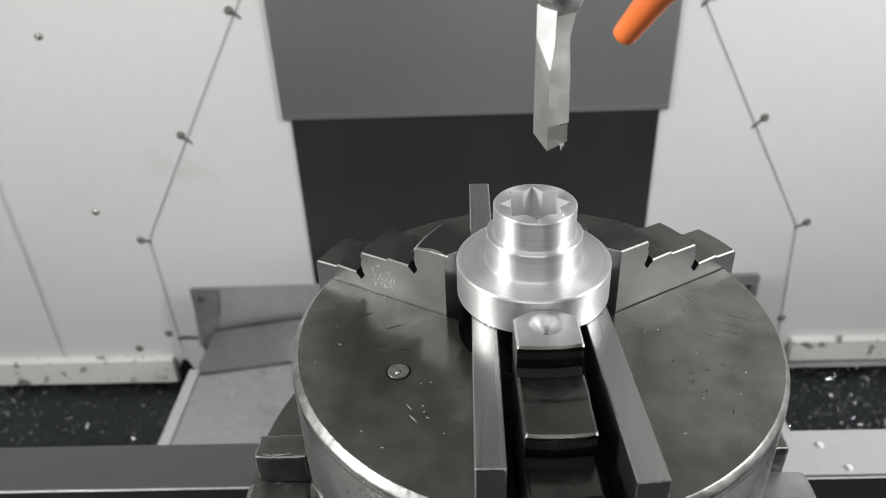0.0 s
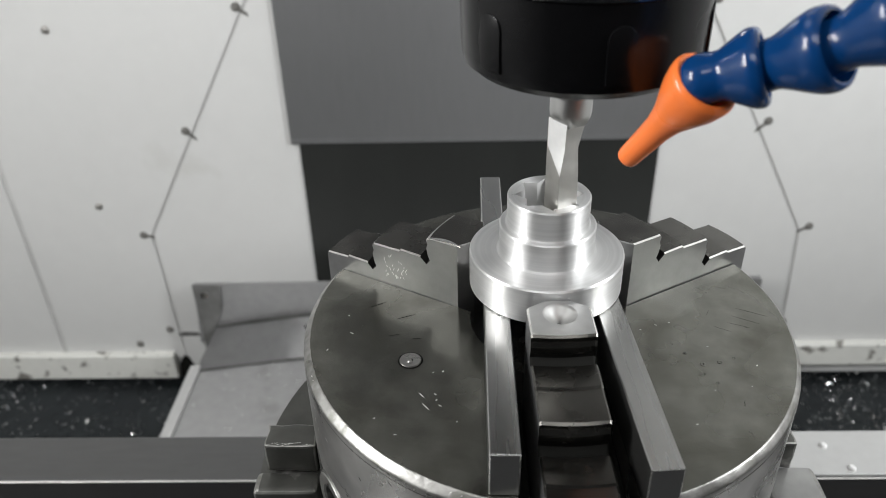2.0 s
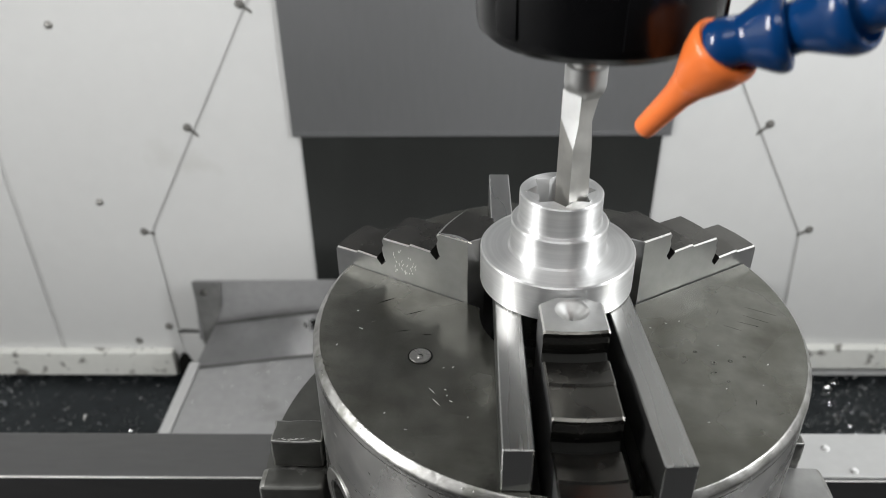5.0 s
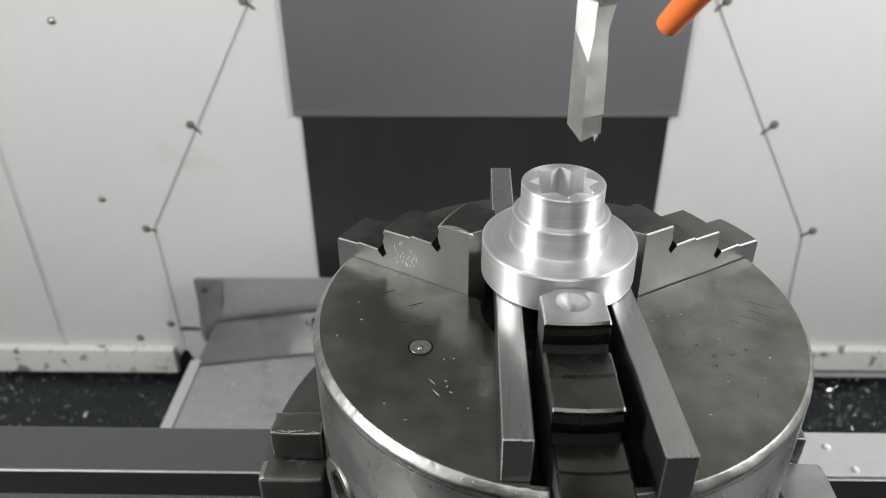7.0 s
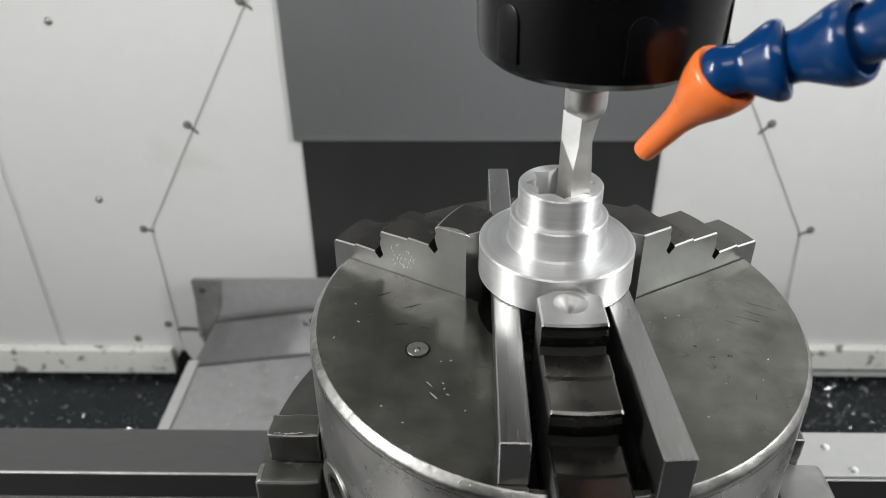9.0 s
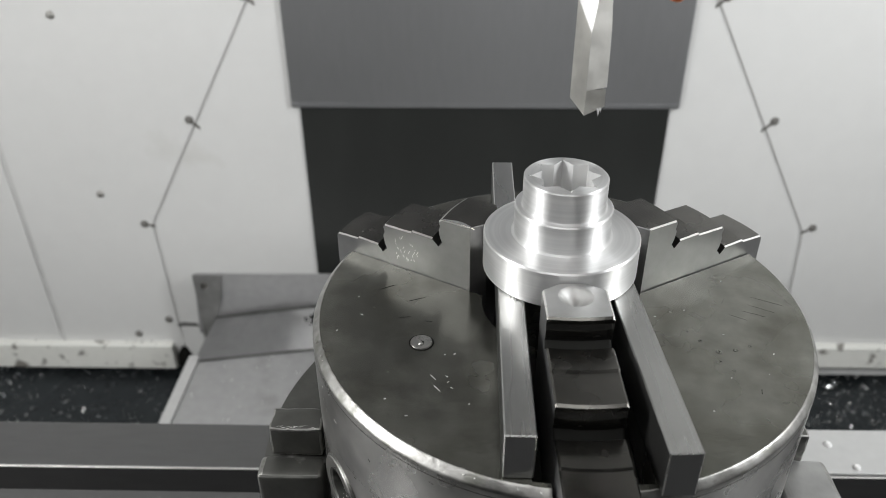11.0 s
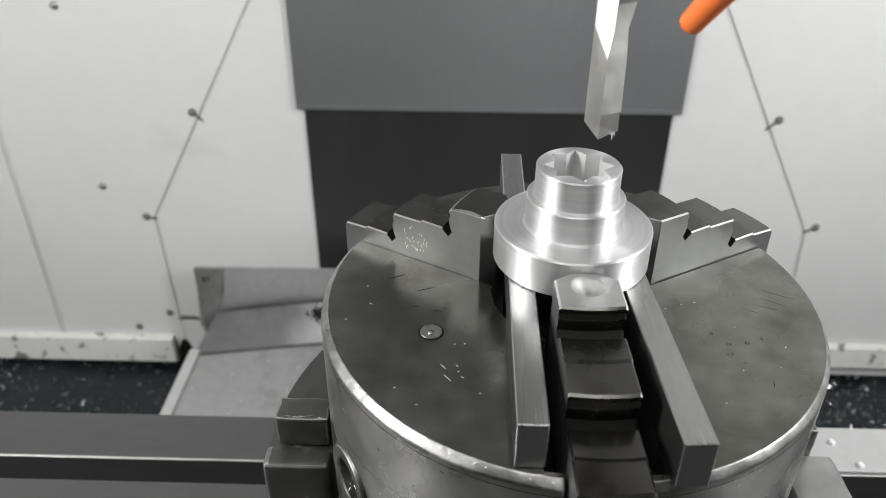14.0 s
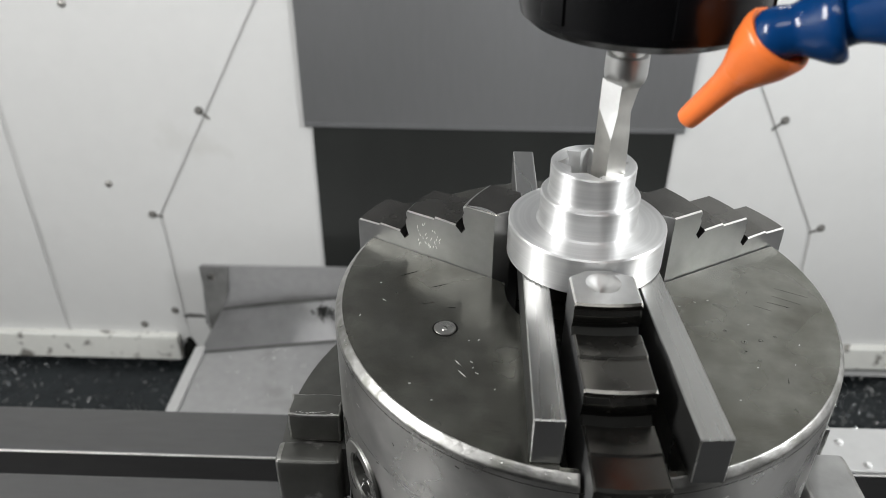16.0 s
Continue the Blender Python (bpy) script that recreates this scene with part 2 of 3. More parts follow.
def enclosure():
    back = structure("wall_back", box(-990, 990, WALL_Y + 3, WALL_Y + 40, -738, 900), SEAM, "white enamelled sheet metal back wall of the machine")
    top = 898.0
    # sheet panels with open seams between them
    slope_l, slope_r = (-319.8 + 532.8) / (435.8 - 61.9), (302.1 - 498.6) / (439.9 - 82.1)
    up_l, up_r = -532.8 + slope_l * 400, 498.6 + slope_r * 400
    g = 2.9
    wide = 4.2
    sheets = [
        [(-988, -690), (-742.5 - wide, -690), (-742.5 - wide, top), (-988, top)],
        [(-742.5 + wide, -690), (-526 - g, -690), (-532.8 - g, -435.8), (up_l - g, -35.8), (up_l - g, top), (-742.5 + wide, top)],
        [(-526 + g, -712), (-200, -712), (-200, top), (up_l + g, top), (up_l + g, -35.8), (-532.8 + g, -435.8)],
        [(190, -712), (514 - g, -712), (498.6 - g, -439.9), (up_r - g, -39.9), (up_r - g, top), (190, top)],
        [(514 + g, -680), (988, -680), (988, top), (up_r + g, top), (up_r + g, -39.9), (498.6 + g, -439.9)],
    ]
    for o in sheets:
        part("panel", slab(o, "y", WALL_Y, WALL_Y + 2.5), PAINT, back)
    lip = part("lip", box(-988, -546, WALL_Y - 14, WALL_Y + 2, -729, -676, 3), LIP, back, "chipped white folded lip")
    part("lip", box(536, 988, WALL_Y - 14, WALL_Y + 2, -710, -664, 3), LIP, back, "chipped white folded lip")
    # dark slabs laid on the wall stand for the shade inside two gaps
    part("drain_gap", slab([(-546, -733), (-543, -704), (-533, -686), (-525, -690), (-516, -704), (-522, -734)], "y", WALL_Y - 3, WALL_Y + 1), PIT, back, "black slab for the shaded gap at the end of the lip")
    part("tab", slab([(-525, -641), (-494, -641), (-486, -672), (-512, -712), (-527, -672)], "y", WALL_Y - 5, WALL_Y - 1.5), PAINT, back, "small white folded tab")
    part("tab_gap", slab([(-530, -640.5), (-492, -640.5), (-497, -634), (-520, -632), (-531, -636)], "y", WALL_Y - 3, WALL_Y - 1), WAY_SEAM, back, "dark slab for the shaded gap over the tab")
    # screws: clean ones on the sheet, grimy ones on tabs along the seams
    for x, z in ((-607.5, -102), (-605.5, -381)):
        part("screw", lathe([(0, -5), (3.2, -4.5), (5.2, -2.6), (5.8, 0)], 16), SCREW, back, smooth=40, at=pose(x * MM, WALL_Y * MM, z * MM, -90, 0, 0))
    for x, z in ((-442.6, -256), (-547, -435.5), (-545.3, -627.4), (-337.7, -75.8), (415.4, -254.3), (514.6, -433.7), (314.5, -77), (513, -623), (-605, -659.6), (-585.7, -682), (545.7, -682)):
        b = lathe([(0, -5), (3.2, -4.6), (4.8, -2.6), (5.3, 0)], 14)
        merge(b, lathe([(0, -1.0), (6.2, -1.0), (6.6, 0)], 14))
        part("screw", b, SCREW_DARK, back, "grimy dark screw", 40, pose(x * MM, WALL_Y * MM, z * MM, -90, 0, 0))
    for x, z, dx, dz in ((-442.6, -256, 13, -12), (-547, -435.5, 15, -3), (-337.7, -75.8, 14, -10), (415.4, -254.3, -15, -14), (514.6, -433.7, -15, -8), (314.5, -77, -13, -12)):
        n = Vector((-dz, dx)).normalized()
        o = [(x + 2 * n.x, z + 2 * n.y), (x - 2 * n.x, z - 2 * n.y), (x + dx - 2 * n.x, z + dz - 2 * n.y), (x + dx * 1.1, z + dz * 1.1 - 2), (x + dx + 2 * n.x, z + dz + 2 * n.y)]
        part("screw_link", slab(o, "y", WALL_Y - 1.2, WALL_Y - 0.2), SCREW_DARK, back, "grimy link from screw to seam")
    structure("wall_left", box(-1030, -990, -1100, WALL_Y + 40, -900, 900), PAINT, "white enamelled side wall of the machine")
    structure("wall_right", box(990, 1030, -1100, WALL_Y + 40, -900, 900), PAINT, "white enamelled side wall of the machine")
    # unseen dark sheet added as the open doorway, to darken reflections
    structure("wall_front", box(-1030, 1030, -1140, -1100, -900, 900), DOOR, "unseen dark sheet added for the open doorway side")
    structure("ceiling", box(-1030, 1030, -1140, WALL_Y + 40, 900, 930), PAINT, "white enamelled machine roof")
    structure("wall_below", box(-1030, 1030, WALL_Y + 180, WALL_Y + 220, -900, -746), TRAY, "black sheet behind the chip tray")
    structure("floor_tray", box(-1030, 1030, -1140, WALL_Y + 200, -860, -840), TRAY, "wet black chip tray below the table")


def column():
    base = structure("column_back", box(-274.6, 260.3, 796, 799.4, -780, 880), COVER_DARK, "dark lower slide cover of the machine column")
    return base


def slide_cover():
    ob = tagged(new("slide_cover"), "grey sheet steel slide cover travelling with the spindle head", "slide cover")
    part("sheet", box(-286.2, 272.1, 791.6, 794.6, -232.0, 866, 1.2), COVER, ob)
    part("hem", box(-285.5, 271.5, 790.7, 791.5, -231.6, -224.8, 0.3), COVER, ob)
    return ob


def way_cover():
    ob = empty("way_cover", "dull stainless telescopic way cover behind the table", "way cover")
    part("back_plate", slab([(-462, -494.5), (432, -492), (434, -612), (-472, -612)], "y", 745, 749), STAINLESS, ob, "oily stainless back plate")
    for q in (-1, 1):
        c, n = -15.0, 12
        # tilted end of the plate, its shade put into a darker colour
        fold = [(c + q * 449.5, -495.2), (c + q * 404, -496.5), (c + q * 408, -540), (c + q * 423, -577), (c + q * 449, -640)]
        part("fold", slab(fold, "y", 742.4, 744.4), WAY_SEAM, ob, "folded end with its shade in the colour")
        low = [Vector((c + q * 440, 657, -600)).lerp(Vector((c, 735, -599)), i / n) for i in range(n + 1)]
        high = [Vector((c + q * 423, 742, -577)).lerp(Vector((c, 743, -513)), i / n) for i in range(n + 1)]

        def strip(row_a, row_b, thick):
            b = bmesh.new()
            va, vb = [b.verts.new(p) for p in row_a], [b.verts.new(p) for p in row_b]
            for i in range(n):
                b.faces.new((va[i], va[i + 1], vb[i + 1], vb[i]))
            bmesh.ops.solidify(b, geom=b.faces[:], thickness=thick)
            return b
        part("apron", strip(low, high, 2.0), STAINLESS, ob, "sloping stained apron sheet", 30)
        part("seam", strip([p + Vector((0, -3, 0.6)) for p in low], [p + Vector((0, 2, 1.6)) for p in low], 0.6), WAY_SEAM, ob, "dark joint line")
        rng = random.Random(3 + q)
        part("grime", strip([p + Vector((0, -3.4, -2 - rng.uniform(0, 2.5))) for p in high], [p + Vector((0, -3.0, 2.5 + rng.uniform(0, 3))) for p in high], 0.5), WAY_SEAM, ob, "dirty line along the fold")
    part("deck", box(-447, 400, 190, 744, -604, -600.5, 0.8), STAINLESS, ob)
    part("edge_strip", box(-464, -447.4, 190, 668, -604, -596, 1.5), STRIP, ob, "pale folded edge")
    part("edge_strip", box(400.4, 417, 190, 668, -604, -596, 1.5), STRIP, ob, "pale folded edge")
    for x in (-448, 418):
        part("bolt", lathe([(0, -5), (6, -4), (7, 0)], 12), SCREW, ob, smooth=40, at=pose(x * MM, 0.745, -0.515, -90, 0, 0))
    part("base", box(-400, 380, -300, 655, -838, -605), WAY_DARK, ob)
    return ob


def chips():
    b = bmesh.new()
    rng = random.Random(4)
    for _ in range(4200):
        x = rng.uniform(-960, -470) if rng.random() < 0.22 else rng.uniform(430, 960)
        y = rng.uniform(400, 930)
        s = rng.uniform(0.9, 3.2) * (2.2 if rng.random() < 0.1 else 1) * (1.35 if x < 0 else 1.1)
        m = pose(x, y, -838 + s * 0.4, rng.uniform(0, 360), rng.uniform(0, 360), rng.uniform(0, 360))
        pts = [m @ Vector((s * math.cos(a), s * math.sin(a) * 0.7, 0.5 * s * a)) for a in (0, 1.2, 2.4, 3.6)]
        off = m.to_3x3() @ Vector((0, 0, s * 0.5))
        va, vb = [b.verts.new(p) for p in pts], [b.verts.new(p + off) for p in pts]
        for i in range(3):
            b.faces.new((va[i], va[i + 1], vb[i + 1], vb[i]))
    ob = part("metal_chips", b, CHIP)
    return tagged(ob, "loose bright aluminium chips in the black tray", "chips", kind="stuff")


def swarf():
    b = bmesh.new()
    rng = random.Random(11)
    for _ in range(160):
        x, y = rng.gauss(-262, 7), rng.gauss(716, 5)
        z = -546 + rng.uniform(-5, 9) - (x + 268) * 0.06
        s = rng.uniform(1.5, 4.5)
        m = pose(x, y - 20, z, rng.uniform(0, 360), rng.uniform(0, 360), rng.uniform(0, 360))
        b.faces.new([b.verts.new(m @ Vector(p)) for p in ((-s, 0, 0), (0, -0.4 * s, 0.2 * s), (s, 0, 0), (0, 0.4 * s, -0.2 * s))])
    ob = part("dark_swarf", b, PIT)
    return tagged(ob, "small clump of dark swarf on the way cover", "swarf", kind="stuff")


def cover_chips():
    b = bmesh.new()
    rng = random.Random(17)
    for _ in range(46):
        x, y = rng.uniform(-442, -150), rng.uniform(470, 672)
        s = rng.uniform(0.8, 2.6) * (1.9 if rng.random() < 0.15 else 1)
        m = pose(x, y, -600.2 + s * 0.45, rng.uniform(-40, 40), rng.uniform(-40, 40), rng.uniform(0, 360))
        va = [b.verts.new(m @ Vector((s * math.cos(a), 0.6 * s * math.sin(a), 0.25 * s * a - 0.4 * s))) for a in (0, 1.1, 2.2, 3.3)]
        vb = [b.verts.new(v.co + Vector((0, 0, 0.5 * s))) for v in va]
        for i in range(3):
            b.faces.new((va[i], va[i + 1], vb[i + 1], vb[i]))
    return tagged(part("cover_chips", b, CHIP_PALE), "pale aluminium chips scattered on the way cover", "chips", kind="stuff")


enclosure()
swarf()
cover_chips()
column()
COVER_OB = slide_cover()
way_cover()
chips()

# ---------------------------------------------------------------- table and chuck


def machine_table():
    ob = empty("machine_table", "ground steel machine table with tee slots", "machine table")
    z, d = -250.0, 48.0
    for k, (y0, y1) in enumerate(((132.5, 178), (27, 112), (-83, 6), (-193, -104), (-320, -214))):
        part("land", box(-620, 620, y0, y1, z - d, z, 1.6), TABLE, ob)
    part("worn_edge", box(-620, 620, 131.9, 133.6, z - 1.2, z + 0.15, 0.3), JAW_EDGE, ob, "bright worn slot edge")
    part("cover_strip", box(196, 620, 134.5, 177.5, z, z + 2.4, 0.6), STRIP, ob, "pale bolted cover strip")
    part("slab", box(-620, 620, -320, 176, z - 95, z - d - 0.5), TABLE, ob)
    for x, y in ((237.5, 161.8), (249.6, 139.6)):
        part("screw", lathe([(0, 2.6), (1.8, 2.4), (2.8, 1.2), (3.0, 0)], 14), CHIP_PALE, ob, smooth=40, at=pose(x * MM, y * MM, (z + 2.4) * MM))
    part("riser", lathe([(0, z), (100, z), (100, z + 138), (0, z + 138)], 64), CLAMP, ob, "dark steel riser under the chuck", 30)
    return ob


def arc(r, a0, a1, n):
    return [(r * math.cos(a0 + (a1 - a0) * i / n), r * math.sin(a0 + (a1 - a0) * i / n)) for i in range(n + 1)]


SLOT = 11.48


def face_sector(k):
    """One third of the chuck face, between two jaw slots, with a rounded worn rim."""
    b = bmesh.new()
    rb = 31.0
    a_lo, a_hi = radians(-90 + 120 * k), radians(30 + 120 * k)
    rows = []
    for r_out, z, cut in ((96.9, 0, 0.05), (97.1, -0.05, 0.0), (97.45, -0.35, 0), (99.3, -2.2, 0), (99.65, -2.65, 0), (99.9, -3.3, 0), (100, -5.0, 0), (100, -34, 0)):
        s = SLOT + cut
        da, db = math.asin(s / r_out), math.asin(s / (rb + cut))
        if k == 0 and z > -1:
            r_out += 0.8
        outer, inner = arc(r_out, a_lo + da, a_hi - da, 200), arc(rb + cut, a_hi - db, a_lo + db, 14)
        # relief added on both sides of the forward slot, inside the rim, for its shade
        wide = 17.3 if k == 2 else 20.6
        side = [(-SLOT, -94.4), (-wide, -93.8), (-wide, -34.0), (-SLOT, -33.0)]
        if k == 2:
            inner = side + inner
        if k == 0:
            inner = inner + [(-x, y) for x, y in side[::-1]]
        dent = (0.0 if z < -3 else 0.006 if z > -0.5 else 0.0025) * (0.35 if k == 0 else 1.0)
        nick = [1 - dent * (max(0, noise.noise(Vector((x * 0.35, y * 0.35, k))) - 0.12) + 0.7 * max(0, noise.noise(Vector((x * 1.1, y * 1.1, k + 7))) - 0.15)) for x, y in outer]
        rows.append(([b.verts.new((x * w, y * w, z)) for (x, y), w in zip(outer, nick)], [b.verts.new((x, y, z)) for x, y in inner]))
    b.faces.new(rows[0][0] + rows[0][1])
    for q, ((o0, i0), (o1, i1)) in enumerate(zip(rows, rows[1:])):
        l0, l1, no = o0 + i0, o1 + i1, len(o0)
        for i in range(len(l0)):
            j = (i + 1) % len(l0)
            f = b.faces.new((l0[i], l0[j], l1[j], l1[i]))
            f.material_index = (2 if q < 5 else 1) if i < no - 1 else 1
            f.smooth = i < no - 1
    return b


def drum():
    """The lower drum, with an opening in its wall for the key socket, the slot floor and the bore."""
    b = bmesh.new()
    n, zs = 120, [-34.2 - 4.4 * i for i in range(13)]
    ca, cz = radians(SOCKET[0]), SOCKET[1]
    ring = [[b.verts.new((100 * math.cos(2 * math.pi * i / n), 100 * math.sin(2 * math.pi * i / n), z)) for i in range(n)] for z in zs]
    for k in range(len(zs) - 1):
        for i in range(n):
            am, zm = 2 * math.pi * (i + 0.5) / n, (zs[k] + zs[k + 1]) / 2
            dx = 100 * math.atan2(math.sin(am - ca), math.cos(am - ca))
            if math.hypot(dx, zm - cz) < 9.5:
                continue
            f = b.faces.new((ring[k][i], ring[k][(i + 1) % n], ring[k + 1][(i + 1) % n], ring[k + 1][i]))
            f.smooth = True
    # slot floor painted black, as the shade down in the slots
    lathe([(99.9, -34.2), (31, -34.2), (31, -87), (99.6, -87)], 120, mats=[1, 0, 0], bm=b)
    return b


SOCKET = (-149.4, -55.6)


def chuck():
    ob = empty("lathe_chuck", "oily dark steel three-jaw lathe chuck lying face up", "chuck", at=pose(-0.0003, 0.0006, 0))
    for k in range(3):
        part("face_sector", face_sector(k), [CHUCK, CHUCK_SIDE, WORN], ob, "oily olive-dark face with bright nicked rim")
    # added black ledges stand for the shaded strips between bars and jaw
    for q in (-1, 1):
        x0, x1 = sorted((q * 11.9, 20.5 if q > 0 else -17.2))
        part("slot_shade_ledge", box(x0, x1, -93.6, -34.2, -22, -15, 0.3, 1), PIT, ob, "black ledge added for the shade beside the jaw slot")
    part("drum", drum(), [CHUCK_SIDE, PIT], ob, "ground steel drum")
    # key socket, its bore dark and its bottom black for the shade inside
    m = Matrix.Rotation(radians(SOCKET[0]), 4, "Z") @ Matrix.Translation((100 * MM, 0, SOCKET[1] * MM)) @ Matrix.Rotation(radians(90), 4, "Y")
    part("key_socket", lathe([(9, -14), (9, 0.2), (9.8, 0.9), (14.2, 0.9), (15, 0.2), (15, -3)], 40, mats=[1, 1, 0, 0, 0]), [CHUCK_SIDE, CLAMP], ob, "round key socket", 35, m)
    part("socket_square", lathe([(0, -14), (3, -13), (5.5, -9), (9, -8.8)], 4), PIT, ob, at=m)
    rng = random.Random(5)
    sw = bmesh.new()
    for _ in range(34):
        p, r = Vector((rng.uniform(1.5, 8), rng.gauss(0, 3), rng.uniform(-9, 0.5))), rng.uniform(0.4, 1.5)
        sw.faces.new([sw.verts.new(p + Vector((rng.uniform(-r, r), rng.uniform(-r, r), rng.uniform(-r, r)))) for _ in range(3)])
    part("stuck_chips", sw, CHIP_PALE, ob, "bright chips stuck in the key socket", at=m)
    part("rim_line", lathe([(14.8, 0.5), (15.5, -0.2), (15.5, -3)], 40), CLAMP, ob, smooth=35, at=m)
    # threaded plug, centre marks, nicks and punched figures on the face
    plug = part("face_plug", lathe([(4.3, 0.05), (4.1, 0.45), (3.6, 0.5), (1.6, 0.06), (1.0, 0.12)], 32), CHUCK_SIDE, ob, "small dished plug", 50, pose(-54.6 * MM, -26.9 * MM, 0.1 * MM))
    part("dome", lathe([(1.1, 0.0), (0.9, 0.5), (0.5, 0.75), (0, 0.8)], 16, m=Matrix.Translation((-0.2, -0.9, 0.1))), CHUCK_SIDE, plug, smooth=60)
    marks = ((-70.6, 9.8, 8.5, 0.45, 28, PIT), (-58.0, 1.2, 8.5, 0.45, 22, PIT), (-79.5, -9.5, 2.2, 0.3, -30, FLECK), (-82.0, 2.5, 0.9, 0.5, 0, FLECK), (-41.8, -33.4, 1.3, 1.0, 30, FLECK), (-45.5, -33.8, 0.9, 0.4, 20, FLECK),
             (-49.5, -46.5, 4.2, 0.4, -52, FLECK), (-44.5, -46.0, 1.6, 0.4, -40, FLECK), (-47.8, -52.5, 5.4, 0.45, -52, FLECK), (-42.6, -52.0, 1.8, 0.4, -30, FLECK), (-44.0, -49.0, 1.2, 0.5, 40, FLECK),
             (44.8, -6.0, 2.6, 0.4, -35, FLECK), (52.0, -24.0, 1.2, 0.7, 20, PIT), (57.5, -30.5, 1.6, 0.9, 60, PIT), (63.5, -30.0, 1.4, 0.8, -20, PIT), (56.5, -36.0, 1.2, 0.8, 0, PIT), (62.0, -20.0, 2.2, 0.35, 20, FLECK),
             (77.5, -31.5, 1.8, 0.6, 40, FLECK), (66.5, -52.0, 3.4, 0.5, 75, PIT), (81.0, -8.0, 1.0, 0.6, 0, PIT), (50.5, -4.5, 1.8, 0.5, 10, FLECK), (38.0, -9.0, 2.0, 0.5, -20, FLECK), (58.0, -45.0, 0.9, 0.6, 0, FLECK),
             (-66.0, -58.0, 1.2, 0.5, 15, FLECK), (-88.0, -20.0, 1.6, 0.3, 60, FLECK),
             (86.0, 2.0, 13, 0.35, -28, PIT), (82.0, -3.0, 11, 0.3, -30, PIT), (78.0, -6.5, 9, 0.3, -24, PIT), (71.0, -9.0, 7, 0.3, -30, PIT), (68.0, 2.0, 5, 0.3, 62, PIT), (-62.0, -11.0, 6, 0.3, 12, PIT), (-52.5, -13.5, 4, 0.4, -5, PIT),
             (-75.0, -4.5, 1.4, 0.9, 0, PIT), (34.0, -60.0, 1.2, 0.5, 30, FLECK), (72.0, -43.0, 1.0, 0.5, 70, FLECK), (47.0, -62.0, 1.6, 0.4, -10, FLECK), (-36.5, -60.0, 1.0, 0.5, 40, FLECK), (-58.0, -66.0, 1.4, 0.4, 10, FLECK))
    for x, y, l, w, ang, m in marks:
        if m is FLECK:
            l, w = (l * 0.8, w * 0.42) if x < 0 else (l * 0.5, w * 0.55)
        elif x > 0:
            w *= 0.5 if l < 5 else 0.25
        pts = [(-l / 2, 0), (-l * 0.2, -w / 2), (l * 0.25, -w * 0.4), (l / 2, 0.1 * w), (l * 0.2, w / 2), (-l * 0.3, w * 0.4)]
        part("nick", slab(pts, "z", -0.1, 0.14 if m is FLECK else 0.05), m, ob, at=pose(x * MM, y * MM, 0, 0, 0, ang))
    for x, y, r in ((52.0, -24.0, 0.9), (57.5, -30.5, 1.3), (64.0, -29.5, 1.0), (55.5, -36.5, 0.8), (70.0, -27.0, 0.7), (60.0, -41.0, 0.7), (48.5, -29.0, 0.7), (38.5, -12.0, 0.8), (-75.0, -4.5, 0.7), (-66.0, -44.0, 0.6)):
        part("dent", lathe([(r * 0.3, 0.01), (r * 0.6, 0.07), (r * 0.75, 0.09), (r, 0.01)], 14), CHUCK, ob, "small raised dent", 60, pose(x * MM, y * MM, 0, 3, -2, 40 * x))
    # scribed line below the rim, knocks on the rim and scratches on the drum
    part("scribed_line", lathe([(99.95, -5.0), (100.06, -5.2), (100.06, -5.5), (99.95, -5.7)], 160), JAW_TOP, ob, smooth=40)
    rng = random.Random(21)
    for k in range(44):
        on_rim = k < 16
        ang = rng.uniform(-178, -92) if k % 3 else rng.uniform(-85, -10)
        l, w = (rng.uniform(0.4, 1.3), rng.uniform(0.12, 0.3)) if on_rim else (rng.uniform(0.5, 2.6), rng.uniform(0.12, 0.35))
        m = Matrix.Rotation(radians(ang), 4, "Z")
        if on_rim:
            m = m @ Matrix.Translation((98.4 * MM, 0, -0.85 * MM)) @ Matrix.Rotation(radians(40), 4, "Y")
        else:
            m = m @ Matrix.Translation((100 * MM, 0, rng.uniform(-48, -7) * MM)) @ Matrix.Rotation(radians(90), 4, "Y")
        pts = [(-l / 2, 0), (-l * 0.2, -w / 2), (l * 0.25, -w * 0.4), (l / 2, 0.1 * w), (l * 0.2, w / 2), (-l * 0.3, w * 0.4)]
        part("nick", slab(pts, "z", -0.4, 0.1), (JAW_TOP if k % 4 == 0 and not on_rim else JAW_EDGE), ob, at=m @ Matrix.Rotation(rng.uniform(0, 3.1), 4, "Z"))
    # slightly raised black ring carries the shade of the recess round the plug
    part("groove", lathe([(4.95, -0.2), (4.9, 0.05), (4.25, 0.05)], 32), PIT, plug)
    return ob


